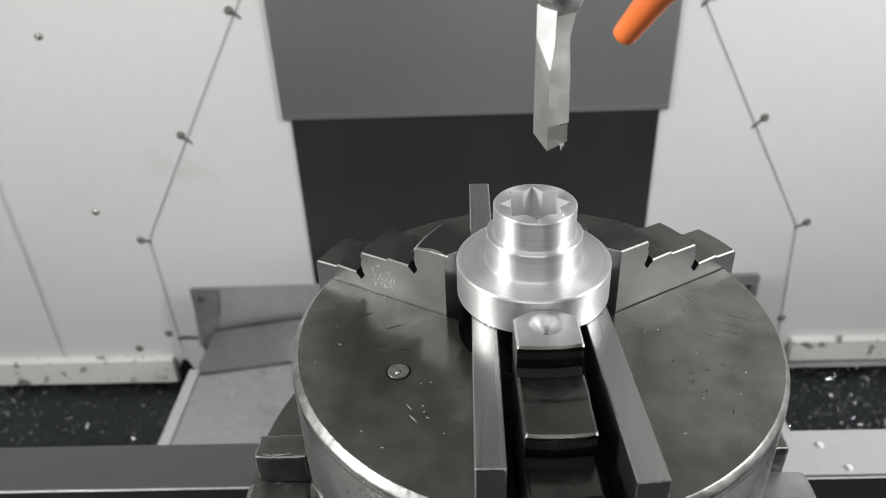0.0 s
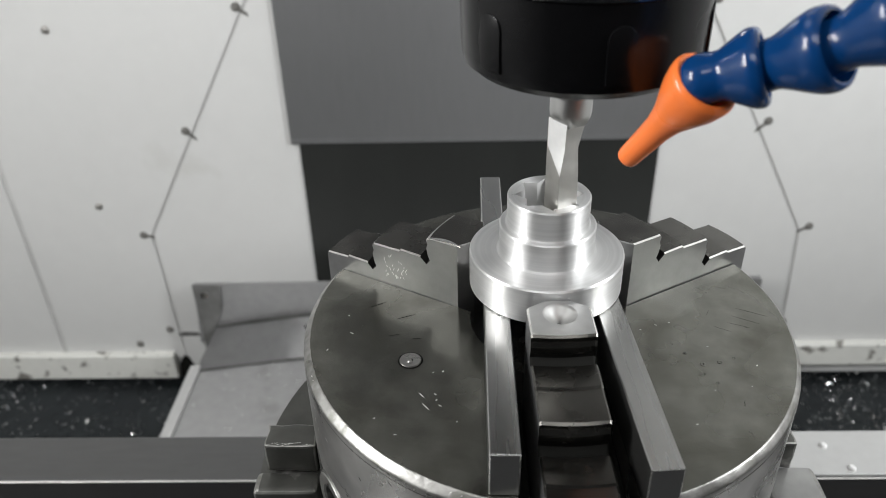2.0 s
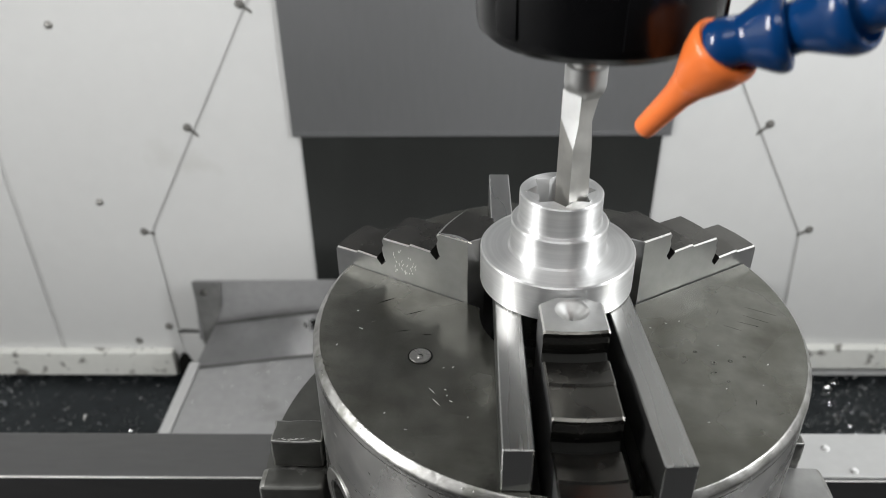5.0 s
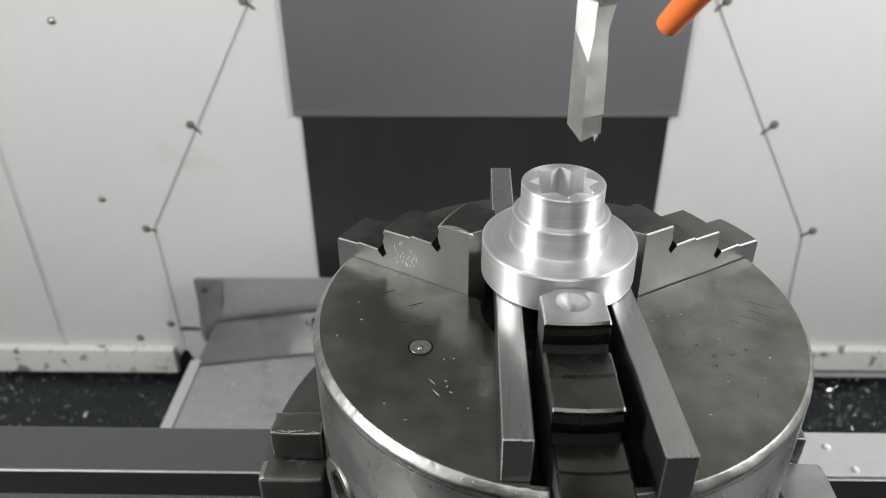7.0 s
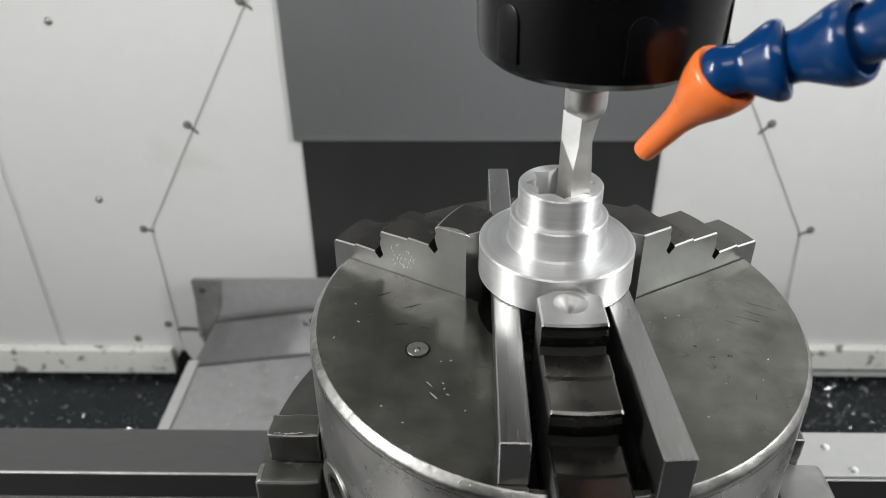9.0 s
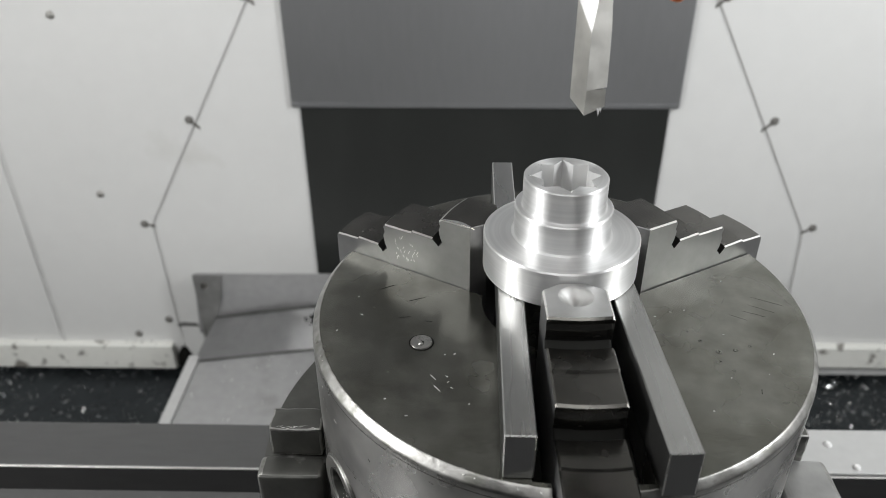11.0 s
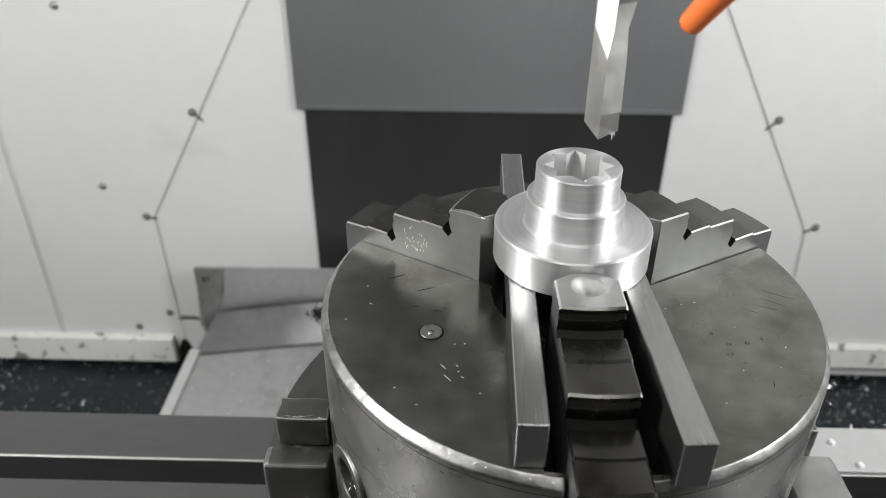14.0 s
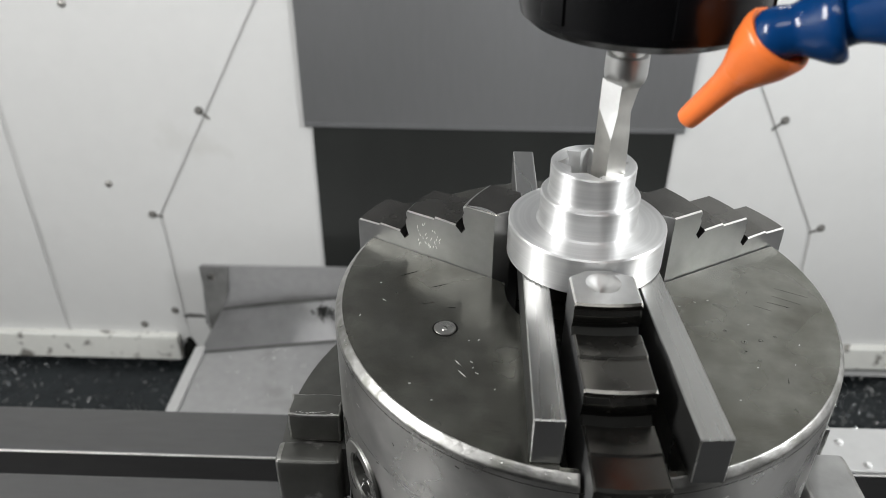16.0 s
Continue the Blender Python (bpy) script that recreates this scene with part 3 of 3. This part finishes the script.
def jaw(name, ang, parent, dimple=False, figures=False, reach=1.0):
    """A stepped jaw: profile across the radius, extruded across its width with bowed steps."""
    prof = [(30.5, -30), (30.5, 30.0), (30.9, 30.4), (48.8, 30.4), (49.5, 29.6), (48.9, 27.4), (49.6, 25.6), (49.0, 22.2), (48.0, 19.8), (49.8, 17.4), (52.8, 20.2),
            (63.0, 20.5), (63.6, 19.6), (77.0, 19.4), (77.8, 18.6), (77.2, 16.3), (78.0, 14.3), (77.4, 10.6), (76.4, 8.0), (78.6, 5.6), (81.2, 8.3),
            (91.8, 8.6), (92.4, 7.8), (103.2, 7.4), (104.0, 6.5), (104.0, -30)]
    prof = [(r if r < 40 else 48.8 + 0.9 * (reach > 1) + (r - 48.8) * reach, z) for r, z in prof]
    if figures:
        prof[3], prof[4] = (47.9, 30.4), (49.5, 29.3)
    top = {2} if dimple else {2, 10, 11, 12, 20, 21, 22}
    b = bmesh.new()
    ws = [-11.5, -10.8, -8, -4.6, 0, 4.6, 8, 10.8, 11.5]
    rows = []
    for w in ws:
        bow = 1.0 * (1 - (w / 11.5) ** 2)
        edge = 0.5 if abs(w) > 11.2 else 0.0
        row = []
        for k, (r, z) in enumerate(prof):
            shift = bow if 3 <= k < 25 else max(0.0, abs(w) - 4.6) * 0.6 if k < 3 else 0
            row.append(b.verts.new((r + shift, w, z - (edge if z > 0 else 0))))
        rows.append(row)
    np_ = len(prof)
    for a, c in zip(rows, rows[1:]):
        edge_strip = a is rows[0] or c is rows[-1]
        for k in range(np_ - 1):
            if dimple and k == 2 and not edge_strip:
                continue
            f = b.faces.new((a[k], a[k + 1], c[k + 1], c[k]))
            # groove faces black: the dark reflection in them is put into the colour
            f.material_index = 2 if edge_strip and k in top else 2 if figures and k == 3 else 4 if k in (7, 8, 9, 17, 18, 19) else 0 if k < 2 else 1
    for row in (rows[0], rows[-1]):
        f = b.faces.new(row)
        f.material_index = 0
    if dimple:
        # conical centre in the top land
        loop = [r[2] for r in rows[1:-1]] + [r[3] for r in rows[-2:0:-1]]
        n = 40
        circ = [b.verts.new((38.4 + 6.2 * math.cos(2 * math.pi * i / n), 6.2 * math.sin(2 * math.pi * i / n), 30.4)) for i in range(n)]
        edges = []
        for lp in (loop, circ):
            for i in range(len(lp)):
                p, q = lp[i], lp[(i + 1) % len(lp)]
                edges.append(b.edges.get((p, q)) or b.edges.new((p, q)))
        res = bmesh.ops.triangle_fill(b, use_beauty=True, edges=edges)
        for g in res["geom"]:
            if isinstance(g, bmesh.types.BMFace):
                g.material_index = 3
        prev = circ
        for q, (r, z) in enumerate(((5.2, 29.3), (5.0, 29.2), (3.4, 27.6), (3.2, 27.5), (1.0, 25.4))):
            cur = [b.verts.new((38.4 + r * math.cos(2 * math.pi * i / n), r * math.sin(2 * math.pi * i / n), z)) for i in range(n)]
            for i in range(n):
                f = b.faces.new((prev[i], prev[(i + 1) % n], cur[(i + 1) % n], cur[i]))
                f.material_index, f.smooth = 5, True
            prev = cur
        f = b.faces.new(prev)
        f.material_index = 0
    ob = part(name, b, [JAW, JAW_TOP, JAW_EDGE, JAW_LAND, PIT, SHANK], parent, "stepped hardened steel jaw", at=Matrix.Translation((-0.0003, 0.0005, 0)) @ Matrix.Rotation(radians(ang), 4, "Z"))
    if figures:
        lens = [(33.0 + 15.4 * i / 12, 11.25 - 0.25 * math.sin(math.pi * i / 12)) for i in range(13)] + [(33.0 + 15.4 * i / 12, 11.25 - 2.1 * math.sin(math.pi * i / 12)) for i in range(11, 0, -1)]
        part("worn_corner", slab(lens, "z", 30.0, 30.5), JAW_EDGE, ob, "bright worn corner of the top land")
        rng = random.Random(9)
        for k in range(26):
            x, z, h = 60.5 + 0.47 * k + rng.uniform(-0.5, 0.5), rng.uniform(4.5, 15.5), rng.uniform(0.6, 2.0)
            q = box(-0.13, 0.13, 0, 0.06, -h / 2, h / 2)
            part("engraved_bar", q, FLECK, ob, at=pose(x * MM, 11.5 * MM, z * MM, 0, rng.uniform(-35, 35), 0))
    return ob


def roughen(b, amount, size, seed):
    """Knocked and worn edges: shifts the points a little by noise."""
    bmesh.ops.subdivide_edges(b, edges=b.edges[:], cuts=3, use_grid_fill=True)
    for v in b.verts:
        v.co += noise.noise_vector(v.co * size + Vector((seed, 0, 0))) * amount
    return b


def clamps(side):
    ob = empty("chuck_clamp", "dark forged steel clamp holding the chuck base", "clamp", "clamps beside the chuck")
    s = -1 if side < 0 else 1
    x0, x1 = sorted((s * 101.5, s * (124.8 if side < 0 else 113.5)))
    b = box(x0, x1, -12, 2, -78, -62, 1.0)
    for f in b.faces:
        f.material_index = 0 if max(abs(q) for q in f.normal) > 0.95 else 1
    if side < 0:
        rng = random.Random(8)
        sc = bmesh.new()
        for _ in range(16):
            x, y, l = rng.uniform(-123.5, -104), rng.uniform(-12.2, -10.4), rng.uniform(0.5, 2.4)
            w = rng.uniform(0.08, 0.2)
            q = [Vector((-l, 0, 0)), Vector((0, -w, 0.05)), Vector((l, 0.2 * l, 0)), Vector((0, w, 0))]
            turn = Matrix.Rotation(rng.gauss(0, 0.25), 3, "Z")
            sc.faces.new([sc.verts.new(turn @ v + Vector((x, y, -61.15))) for v in q])
        part("scuff", sc, FLECK, ob, "pale scuffs along the worn edge")
    part("block", roughen(b, 0.7, 0.3, 1), [CLAMP, WORN], ob, smooth=40)
    x0, x1, y0, y1 = (-130.2, -101, -24, -10.5) if side < 0 else (101, 124.6, -42, -9)
    b = box(x0, x1, y0, y1, -130, -78.6, 2.8, 3)
    for f in b.faces:
        f.material_index = 1 if 0.25 < s * f.normal.x < 0.97 and f.normal.y > -0.8 else 0
    # right ear paler: the stronger light on it is put into the colour
    part("ear", roughen(b, 0.3, 0.12, 5), [CLAMP if side < 0 else EAR, WORN], ob, smooth=50)
    return ob


def base_flange():
    """The lug of the base plate that stands out beside the chuck."""
    outline = arc(129.3, radians(98), radians(188), 40) + arc(100.4, radians(188), radians(98), 40)
    b = slab(outline, "z", -111.7, -80.0)
    rim = [e for e in b.edges if all(abs(v.co.z + 80) < 0.01 and v.co.xy.length > 129 for v in e.verts)]
    bmesh.ops.bevel(b, geom=rim, offset=1.4, segments=2, profile=0.5, affect="EDGES")
    return tagged(part("base_flange", b, CLAMP, smooth=35), "dark steel base plate lug beside the chuck", "base plate")


def parallel_bar(x, y, width, length, turn):
    ob = empty("parallel_bar", "ground steel parallel bar lying across the chuck face", "parallel bar", "parallels under the workpiece", at=pose(x * MM, y * MM, 0, 0, 0, turn))
    b = box(-width / 2, width / 2, 0, length, 0.1, 18.4, 0.4, 1)
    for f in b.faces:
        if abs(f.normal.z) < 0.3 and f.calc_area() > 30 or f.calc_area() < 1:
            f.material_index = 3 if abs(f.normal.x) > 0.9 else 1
        # front corner bevels in bright steel carry the lamp's glint
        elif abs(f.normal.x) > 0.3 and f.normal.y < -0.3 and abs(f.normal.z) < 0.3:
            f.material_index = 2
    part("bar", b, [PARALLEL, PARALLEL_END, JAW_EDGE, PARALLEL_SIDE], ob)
    return ob


def workpiece():
    """A turned flange with two stepped bosses and an eight-pointed broached bore."""
    ob = empty("workpiece", "bright turned aluminium flange with star-shaped bore clamped in the jaws", "workpiece", at=pose(-0.0011, 0.0012, 0))
    b = bmesh.new()
    n = 128
    prof = [(29.7, 18.5), (30.3, 19.1), (30.3, 33.1), (29.7, 33.7), (20.6, 33.7), (19.6, 33.9), (18.9, 34.6), (18.7, 35.6), (18.7, 45.4), (18.2, 45.9), (16.5, 45.9), (16.0, 46.2), (15.85, 47.0), (15.85, 57.4), (15.35, 57.9)]
    rings = [[b.verts.new((r * math.cos(2 * math.pi * i / n), r * math.sin(2 * math.pi * i / n), z)) for i in range(n)] for r, z in prof]
    for a, c in zip(rings, rings[1:]):
        for i in range(n):
            f = b.faces.new((a[i], a[(i + 1) % n], c[(i + 1) % n], c[i]))
            f.smooth = True
    R, r = 13.1, 9.6
    star = [((R if k % 2 == 0 else r) * math.cos(radians(-90 + 22.5 * k)), (R if k % 2 == 0 else r) * math.sin(radians(-90 + 22.5 * k))) for k in range(16)]
    tops = [b.verts.new((x, y, 57.9)) for x, y in star]
    lows = [b.verts.new((x, y, 36.5)) for x, y in star]
    for i in range(16):
        f = b.faces.new((tops[i], tops[(i + 1) % 16], lows[(i + 1) % 16], lows[i]))
        f.material_index = 1
    f = b.faces.new(lows)
    f.material_index = 1
    f = b.faces.new(rings[0])
    for outer, inner, mi in ((rings[-1], tops, 0),):
        edges = [b.edges.get((lp[i], lp[(i + 1) % len(lp)])) or b.edges.new((lp[i], lp[(i + 1) % len(lp)])) for lp in (outer, inner) for i in range(len(lp))]
        bmesh.ops.triangle_fill(b, use_beauty=True, edges=edges)
    part("flange", b, [ALU, BORE], ob, smooth=25)
    # burrs left at the corners of the bore
    rng = random.Random(2)
    bb = bmesh.new()
    for k in (0, 2, 10, 12, 14, 15):
        x, y = star[k]
        for _ in range(4):
            s = rng.uniform(0.25, 0.7)
            px, py = x * rng.uniform(0.97, 1.05) + rng.uniform(-0.7, 0.7), y * rng.uniform(0.97, 1.05) + rng.uniform(-0.7, 0.7)
            v = [bb.verts.new((px + rng.uniform(-s, s), py + rng.uniform(-s, s), 57.9 + h)) for h in (0, 0, rng.uniform(0.3, 0.9))]
            bb.faces.new(v)
    part("burr", bb, CHIP, ob, "tiny bright burrs")
    return ob


TABLE_OB = machine_table()
FLANGE_OB = base_flange()
CHUCK_OB = chuck()
JAWS = [jaw("jaw", -88.9, CHUCK_OB, True, reach=1.065), jaw("jaw", 30, CHUCK_OB), jaw("jaw", 150, CHUCK_OB, figures=True)]
CLAMP_OBS = [clamps(-1), clamps(1)]
BARS = [parallel_bar(-22.0, -92.0, 9.8, 186, -0.7), parallel_bar(26.0, -98.0, 10.3, 184, 3.0)]
WORK = workpiece()

# ---------------------------------------------------------------- spindle head, tool and coolant hose (poses at the top of the stroke)
TX, TY = 2.75, -5.05


def cutting_tool():
    ob = empty("slotting_tool", "ground square-ended slotting tool with a round shank", "cutting tool")
    b = bmesh.new()
    a, turn = 6.1, radians(-16.6)
    front, right, rear, left = (Vector((TX + a * math.cos(turn + radians(-90 + 90 * k)), TY + a * math.sin(turn + radians(-90 + 90 * k)))) for k in range(4))
    c = Vector((TX, TY))
    V = 115.0
    # (height, cut towards the left, cut towards the right, narrowing)
    sections = [(95.6, 0.0004, 0.0004, 0.0), (V, 0.0004, 0.0004, 0.0), (V + 4.6, 0.485, 0.085, 0.0), (V + 9.2, 0.97, 0.17, 0.0), (V + 13.5, 0.975, 0.18, 0.0), (V + 18, 0.975, 0.20, 0.0), (V + 20, 0.975, 0.21, 0.0)]
    rows = []
    for z, wl, wr, k in sections:
        rows.append([b.verts.new((*p.lerp(c, k), z)) for p in (front.lerp(left, wl), front.lerp(right, wr), right.lerp(c, max(0.0, (z - 95.6) * 0.004) + max(0.0, z - V) * 0.009 - max(0.0, z - V - 9) * 0.044), rear, left)])
    for k, (p, q) in enumerate(zip(rows, rows[1:])):
        for i in range(5):
            f = b.faces.new((p[i], p[(i + 1) % 5], q[(i + 1) % 5], q[i]))
            f.material_index = 1 if i == 0 and k else 2 if i == 1 else 0
    b.faces.new(rows[-1])
    # cutting end: relieved below a small step on one face, with a slanted end
    mid = [b.verts.new((*p, z)) for p, z in ((front.lerp(rear, 0.03), 96.0), (right.lerp(c, 0.06), 94.8), (rear, 95.6), (left, 95.6))]
    low = [b.verts.new((*p, z)) for p, z in ((front, 87.0), (right.lerp(c, 0.03), 88.6), (rear.lerp(c, 0.05), 91.5), (left, 90.6))]
    for i in range(4):
        b.faces.new((mid[i], mid[(i + 1) % 4], low[(i + 1) % 4], low[i]))
    b.faces.new(low[::-1])
    b.faces.new(mid)
    part("blade", b, [TOOL, TOOL_FACET, TOOL_SIDE], ob, smooth=18)
    sh = Matrix.Translation((4.2, TY, 0))
    bs = lathe([(0, 127.5), (2.8, 127.5), (3.2, 129), (4.0, 130.5), (4.9, 132), (5.8, 133.5), (6.6, 135), (7.1, 136.5), (7.3, 138), (7.3, 139.5), (7.3, 144.0), (6.8, 144.5), (5.6, 144.6), (5.6, 172), (0, 172)], 64, m=sh)
    # the ground facet runs out into the shank
    lp = left - front.lerp(right, 0.18)
    nrm = Vector((-lp.y, lp.x)).normalized()
    nrm = nrm if nrm.dot(front - c) > 0 else -nrm
    for v in bs.verts:
        lim = 2.7 + max(0.0, v.co.z - 134.0) * 1.1
        d = (v.co.xy - c).dot(nrm) - lim
        if d > 0:
            v.co -= nrm.to_3d() * d
    # and its foot lies inside the blade
    lp = right - front
    side = Vector((-lp.y, lp.x)).normalized()
    side = side if side.dot(front - c) > 0 else -side
    for v in bs.verts:
        d = (v.co.xy - c).dot(side) - (2.9 + max(0.0, v.co.z - 131.0) * 0.9)
        if d > 0:
            v.co -= side.to_3d() * d
    part("shank", bs, SHANK, ob, "brushed round shank", 35)
    bb = bmesh.new()
    for x, y, w, h in ((5.9, -9.5, 0.6, 2.7), (6.7, -9.0, 0.4, 1.7)):
        v = [bb.verts.new(p) for p in ((x - w, y, 89.2), (x + w, y, 89.0), (x + 0.3 * w, y + w, 88.6), (x + 0.1, y - w * 0.4, 89.0 - h))]
        for q in ((0, 1, 3), (1, 2, 3), (2, 0, 3), (0, 2, 1)):
            bb.faces.new([v[i] for i in q])
    part("chip", bb, CHIP_PALE, ob, "bright chip stuck to the cutting edge")
    return ob


def tool_holder():
    ob = empty("tool_holder", "glossy black round tool holder on the spindle", "tool holder")
    c = Matrix.Translation((6.0, -5.0, 0))
    z0 = 154.3
    part("nose", lathe([(6.0, z0 + 10), (6.0, z0 + 0.6), (7, z0), (29, z0), (35.2, z0 + 1.0), (38.6, z0 + 3.8), (39.5, z0 + 8), (39.8, z0 + 24), (39.9, z0 + 29.6), (39.2, z0 + 30.2), (0, z0 + 30.2)], 96, m=c), BLACK, ob, smooth=30)
    part("collar", lathe([(0, z0 + 30.4), (40.6, z0 + 30.4), (41, z0 + 32), (41, z0 + 44), (0, z0 + 44)], 96, m=c), SPINDLE, ob, "bright steel collar", 30)
    part("spindle", lathe([(0, z0 + 44.2), (52, z0 + 44.2), (55, z0 + 48), (55, z0 + 140), (0, z0 + 140)], 96, m=c), SPINDLE, ob, "bright spindle nose", 30)
    # arched spanner pads on the nose
    for ang in (-141, -82, -20):
        m = c @ Matrix.Rotation(radians(ang), 4, "Z") @ Matrix.Translation((39.6, 0, z0 + 6.5))
        arch = [(-4.4, 0), (4.4, 0)] + [(4.4 * math.cos(radians(a)), 13 + 4.4 * math.sin(radians(a))) for a in range(0, 181, 20)]
        b = slab(arch, "x", -0.9, 0.55)
        bmesh.ops.bevel(b, geom=b.edges[:], offset=0.35, segments=2, profile=0.5, affect="EDGES")
        bmesh.ops.transform(b, matrix=m, verts=b.verts)
        part("spanner_pad", b, BLACK, ob, smooth=40)
    return ob


def hose_segment(name, mat, prof, a, d, parent, label=""):
    q = d.to_track_quat("Z", "Y").to_matrix().to_4x4()
    b = lathe(prof, 40)
    bmesh.ops.transform(b, matrix=Matrix.Translation(a) @ q, verts=b.verts)
    return part(name, b, mat, parent, label, 40)


def coolant_hose():
    ob = empty("coolant_hose", "blue segmented coolant hose with an orange nozzle", "coolant hose")
    Z = 46.2
    tip, mouth = Vector((18.5, -34.0, 86.9 + Z)), Vector((33.2, -51.8, 117.7 + Z))
    nozzle = [(1.6, 3), (1.6, -0.2), (2.6, -0.3), (3.3, 0.4), (3.5, 1.4), (3.9, 11), (4.3, 18.5), (5.4, 24), (7.4, 29.5), (9.0, 34), (9.8, 38), (10.0, 39.6), (9.8, 40.8), (9.1, 41.6), (8.2, 41.5), (7.4, 40.2), (6.9, 37), (6.0, 30)]
    hose_segment("nozzle", ORANGE, [(r * 1.04, h * 0.957) for r, h in nozzle],
                 tip, mouth - tip, ob, "orange flared plastic nozzle")
    joints = [Vector((32.9, -54.0, 119.9 + Z)), Vector((44.5, -58.5, 124.4 + Z)), Vector((55.9, -70.8, 133.1 + Z)), Vector((67.2, -79.1, 142.8 + Z)), Vector((72.6, -86.8, 157.1 + Z)), Vector((75.1, -88.9, 175.1 + Z)), Vector((74.4, -87.6, 192.6 + Z))]
    for k, (a, c) in enumerate(zip(joints, joints[1:])):
        d = c - a
        n = d.length
        prof = [(4, -5.8), (6.0, -5.5), (7.3, -4.0), (7.9, -1.8), (7.9, 0.5), (7.5, 0.2 * n), (7.6, 0.3 * n), (8.4, 0.42 * n), (10.9, 0.74 * n), (11.7, 0.86 * n), (11.9, 0.94 * n), (11.8, 1.04 * n), (11.2, 1.11 * n), (10.3, 1.14 * n), (9.6, 1.13 * n), (8.9, 1.05 * n), (8.2, 0.9 * n)]
        hose_segment("segment", BLUE, [(r * 0.91, h) for r, h in prof], a, d, ob)
    return ob


TOOL_OB = cutting_tool()
HOLDER_OB = tool_holder()
HOSE_OB = coolant_hose()

# ---------------------------------------------------------------- movement
STARTS = (-0.59, 0.79, 2.17, 3.55, 4.925, 6.30, 7.68, 9.065, 10.45, 11.835, 13.23, 14.61, 15.99)
HEAD_CYCLE = ((0.0, 70.0), (0.03, 72.7), (0.08, 79.0), (0.13, 86.6), (0.18, 96.5), (0.23, 105.3), (0.28, 111.0), (0.33, 114.2), (0.43, 115.0), (0.53, 114.6), (0.58, 113.8), (0.63, 112.1),
              (0.68, 109.2), (0.73, 105.6), (0.83, 97.8), (0.93, 90.1), (1.03, 82.4), (1.13, 74.8), (1.18, 72.0), (1.23, 69.9), (1.28, 69.0), (1.33, 68.8))
HEAD_AT = ((0.0, 113.1), (0.5, 78.9), (1.0, 98.8), (1.5, 106.8), (2.0, 71.0), (2.5, 114.2), (3.0, 97.8), (3.5, 68.8), (4.0, 114.8), (6.5, 103.5), (7.0, 107.6), (7.5, 70.7), (8.0, 114.4), (8.5, 98.4), (9.0, 68.7), (11.5, 81.0), (12.0, 97.8), (12.5, 110.9), (13.0, 72.7), (13.5, 113.7), (14.0, 101.5), (14.5, 68.9), (15.0, 115.3), (15.5, 93.1), (16.0, 71.8))
TABLE_CYCLE = ((0.0, 0.1, 0.0), (0.08, 0.9, -1.4), (0.16, 1.6, -2.2), (0.28, 2.3, -2.8), (0.36, 1.8, -2.4), (0.46, 0.3, -0.6), (0.54, 0.0, 0.0), (0.9, 0.0, 0.1), (1.25, 0.1, 0.0))
TABLE_AT = ((0.0, 0.1, 0.5), (0.5, 0.4, -0.1), (1.0, 2.1, -2.1), (1.5, -0.3, -0.1), (2.0, 0.4, 0.1), (2.5, 2.1, -2.9), (3.0, 0.2, 0.2), (3.5, 0.5, -0.1), (4.0, 0.4, -0.4), (6.5, 1.9, -2.3), (7.0, -0.7, 0.4), (7.5, -0.0, 0.0), (8.0, 2.1, -3.3), (8.5, -0.3, 0.4), (9.0, -0.0, 0.1), (11.5, -0.3, -0.1), (12.0, 1.0, -1.7), (12.5, -1.1, 0.1), (13.0, -0.2, 0.0), (13.5, 1.5, -2.9), (14.0, -1.2, -0.2), (14.5, -0.5, 0.1), (15.0, 0.6, -1.6), (15.5, -0.9, -0.0), (16.0, -0.5, -0.3))


def strokes(known, cycle, gap):
    rows = {t: v for t, *v in known}
    for s in STARTS:
        for p, *v in cycle:
            t = round(s + p, 2)
            if 0 <= t <= 16 and all(abs(t - k) > gap for k, *_ in known):
                rows[t] = v
    return sorted(rows.items())


def motions():
    for ob in (COVER_OB, TOOL_OB, HOLDER_OB, HOSE_OB):
        walk(ob, [(t, Matrix.Translation((0, 0, (v[0] - 115.0) * MM))) for t, v in strokes(HEAD_AT, HEAD_CYCLE, 0.06)])
    for ob in (TABLE_OB, FLANGE_OB, CHUCK_OB, *CLAMP_OBS, *BARS, WORK):
        home = ob.matrix_basis.copy()
        walk(ob, [(t, Matrix.Translation((v[0] * MM, v[1] * MM, 0)) @ home) for t, v in strokes(TABLE_AT, TABLE_CYCLE, 0.08)])


motions()
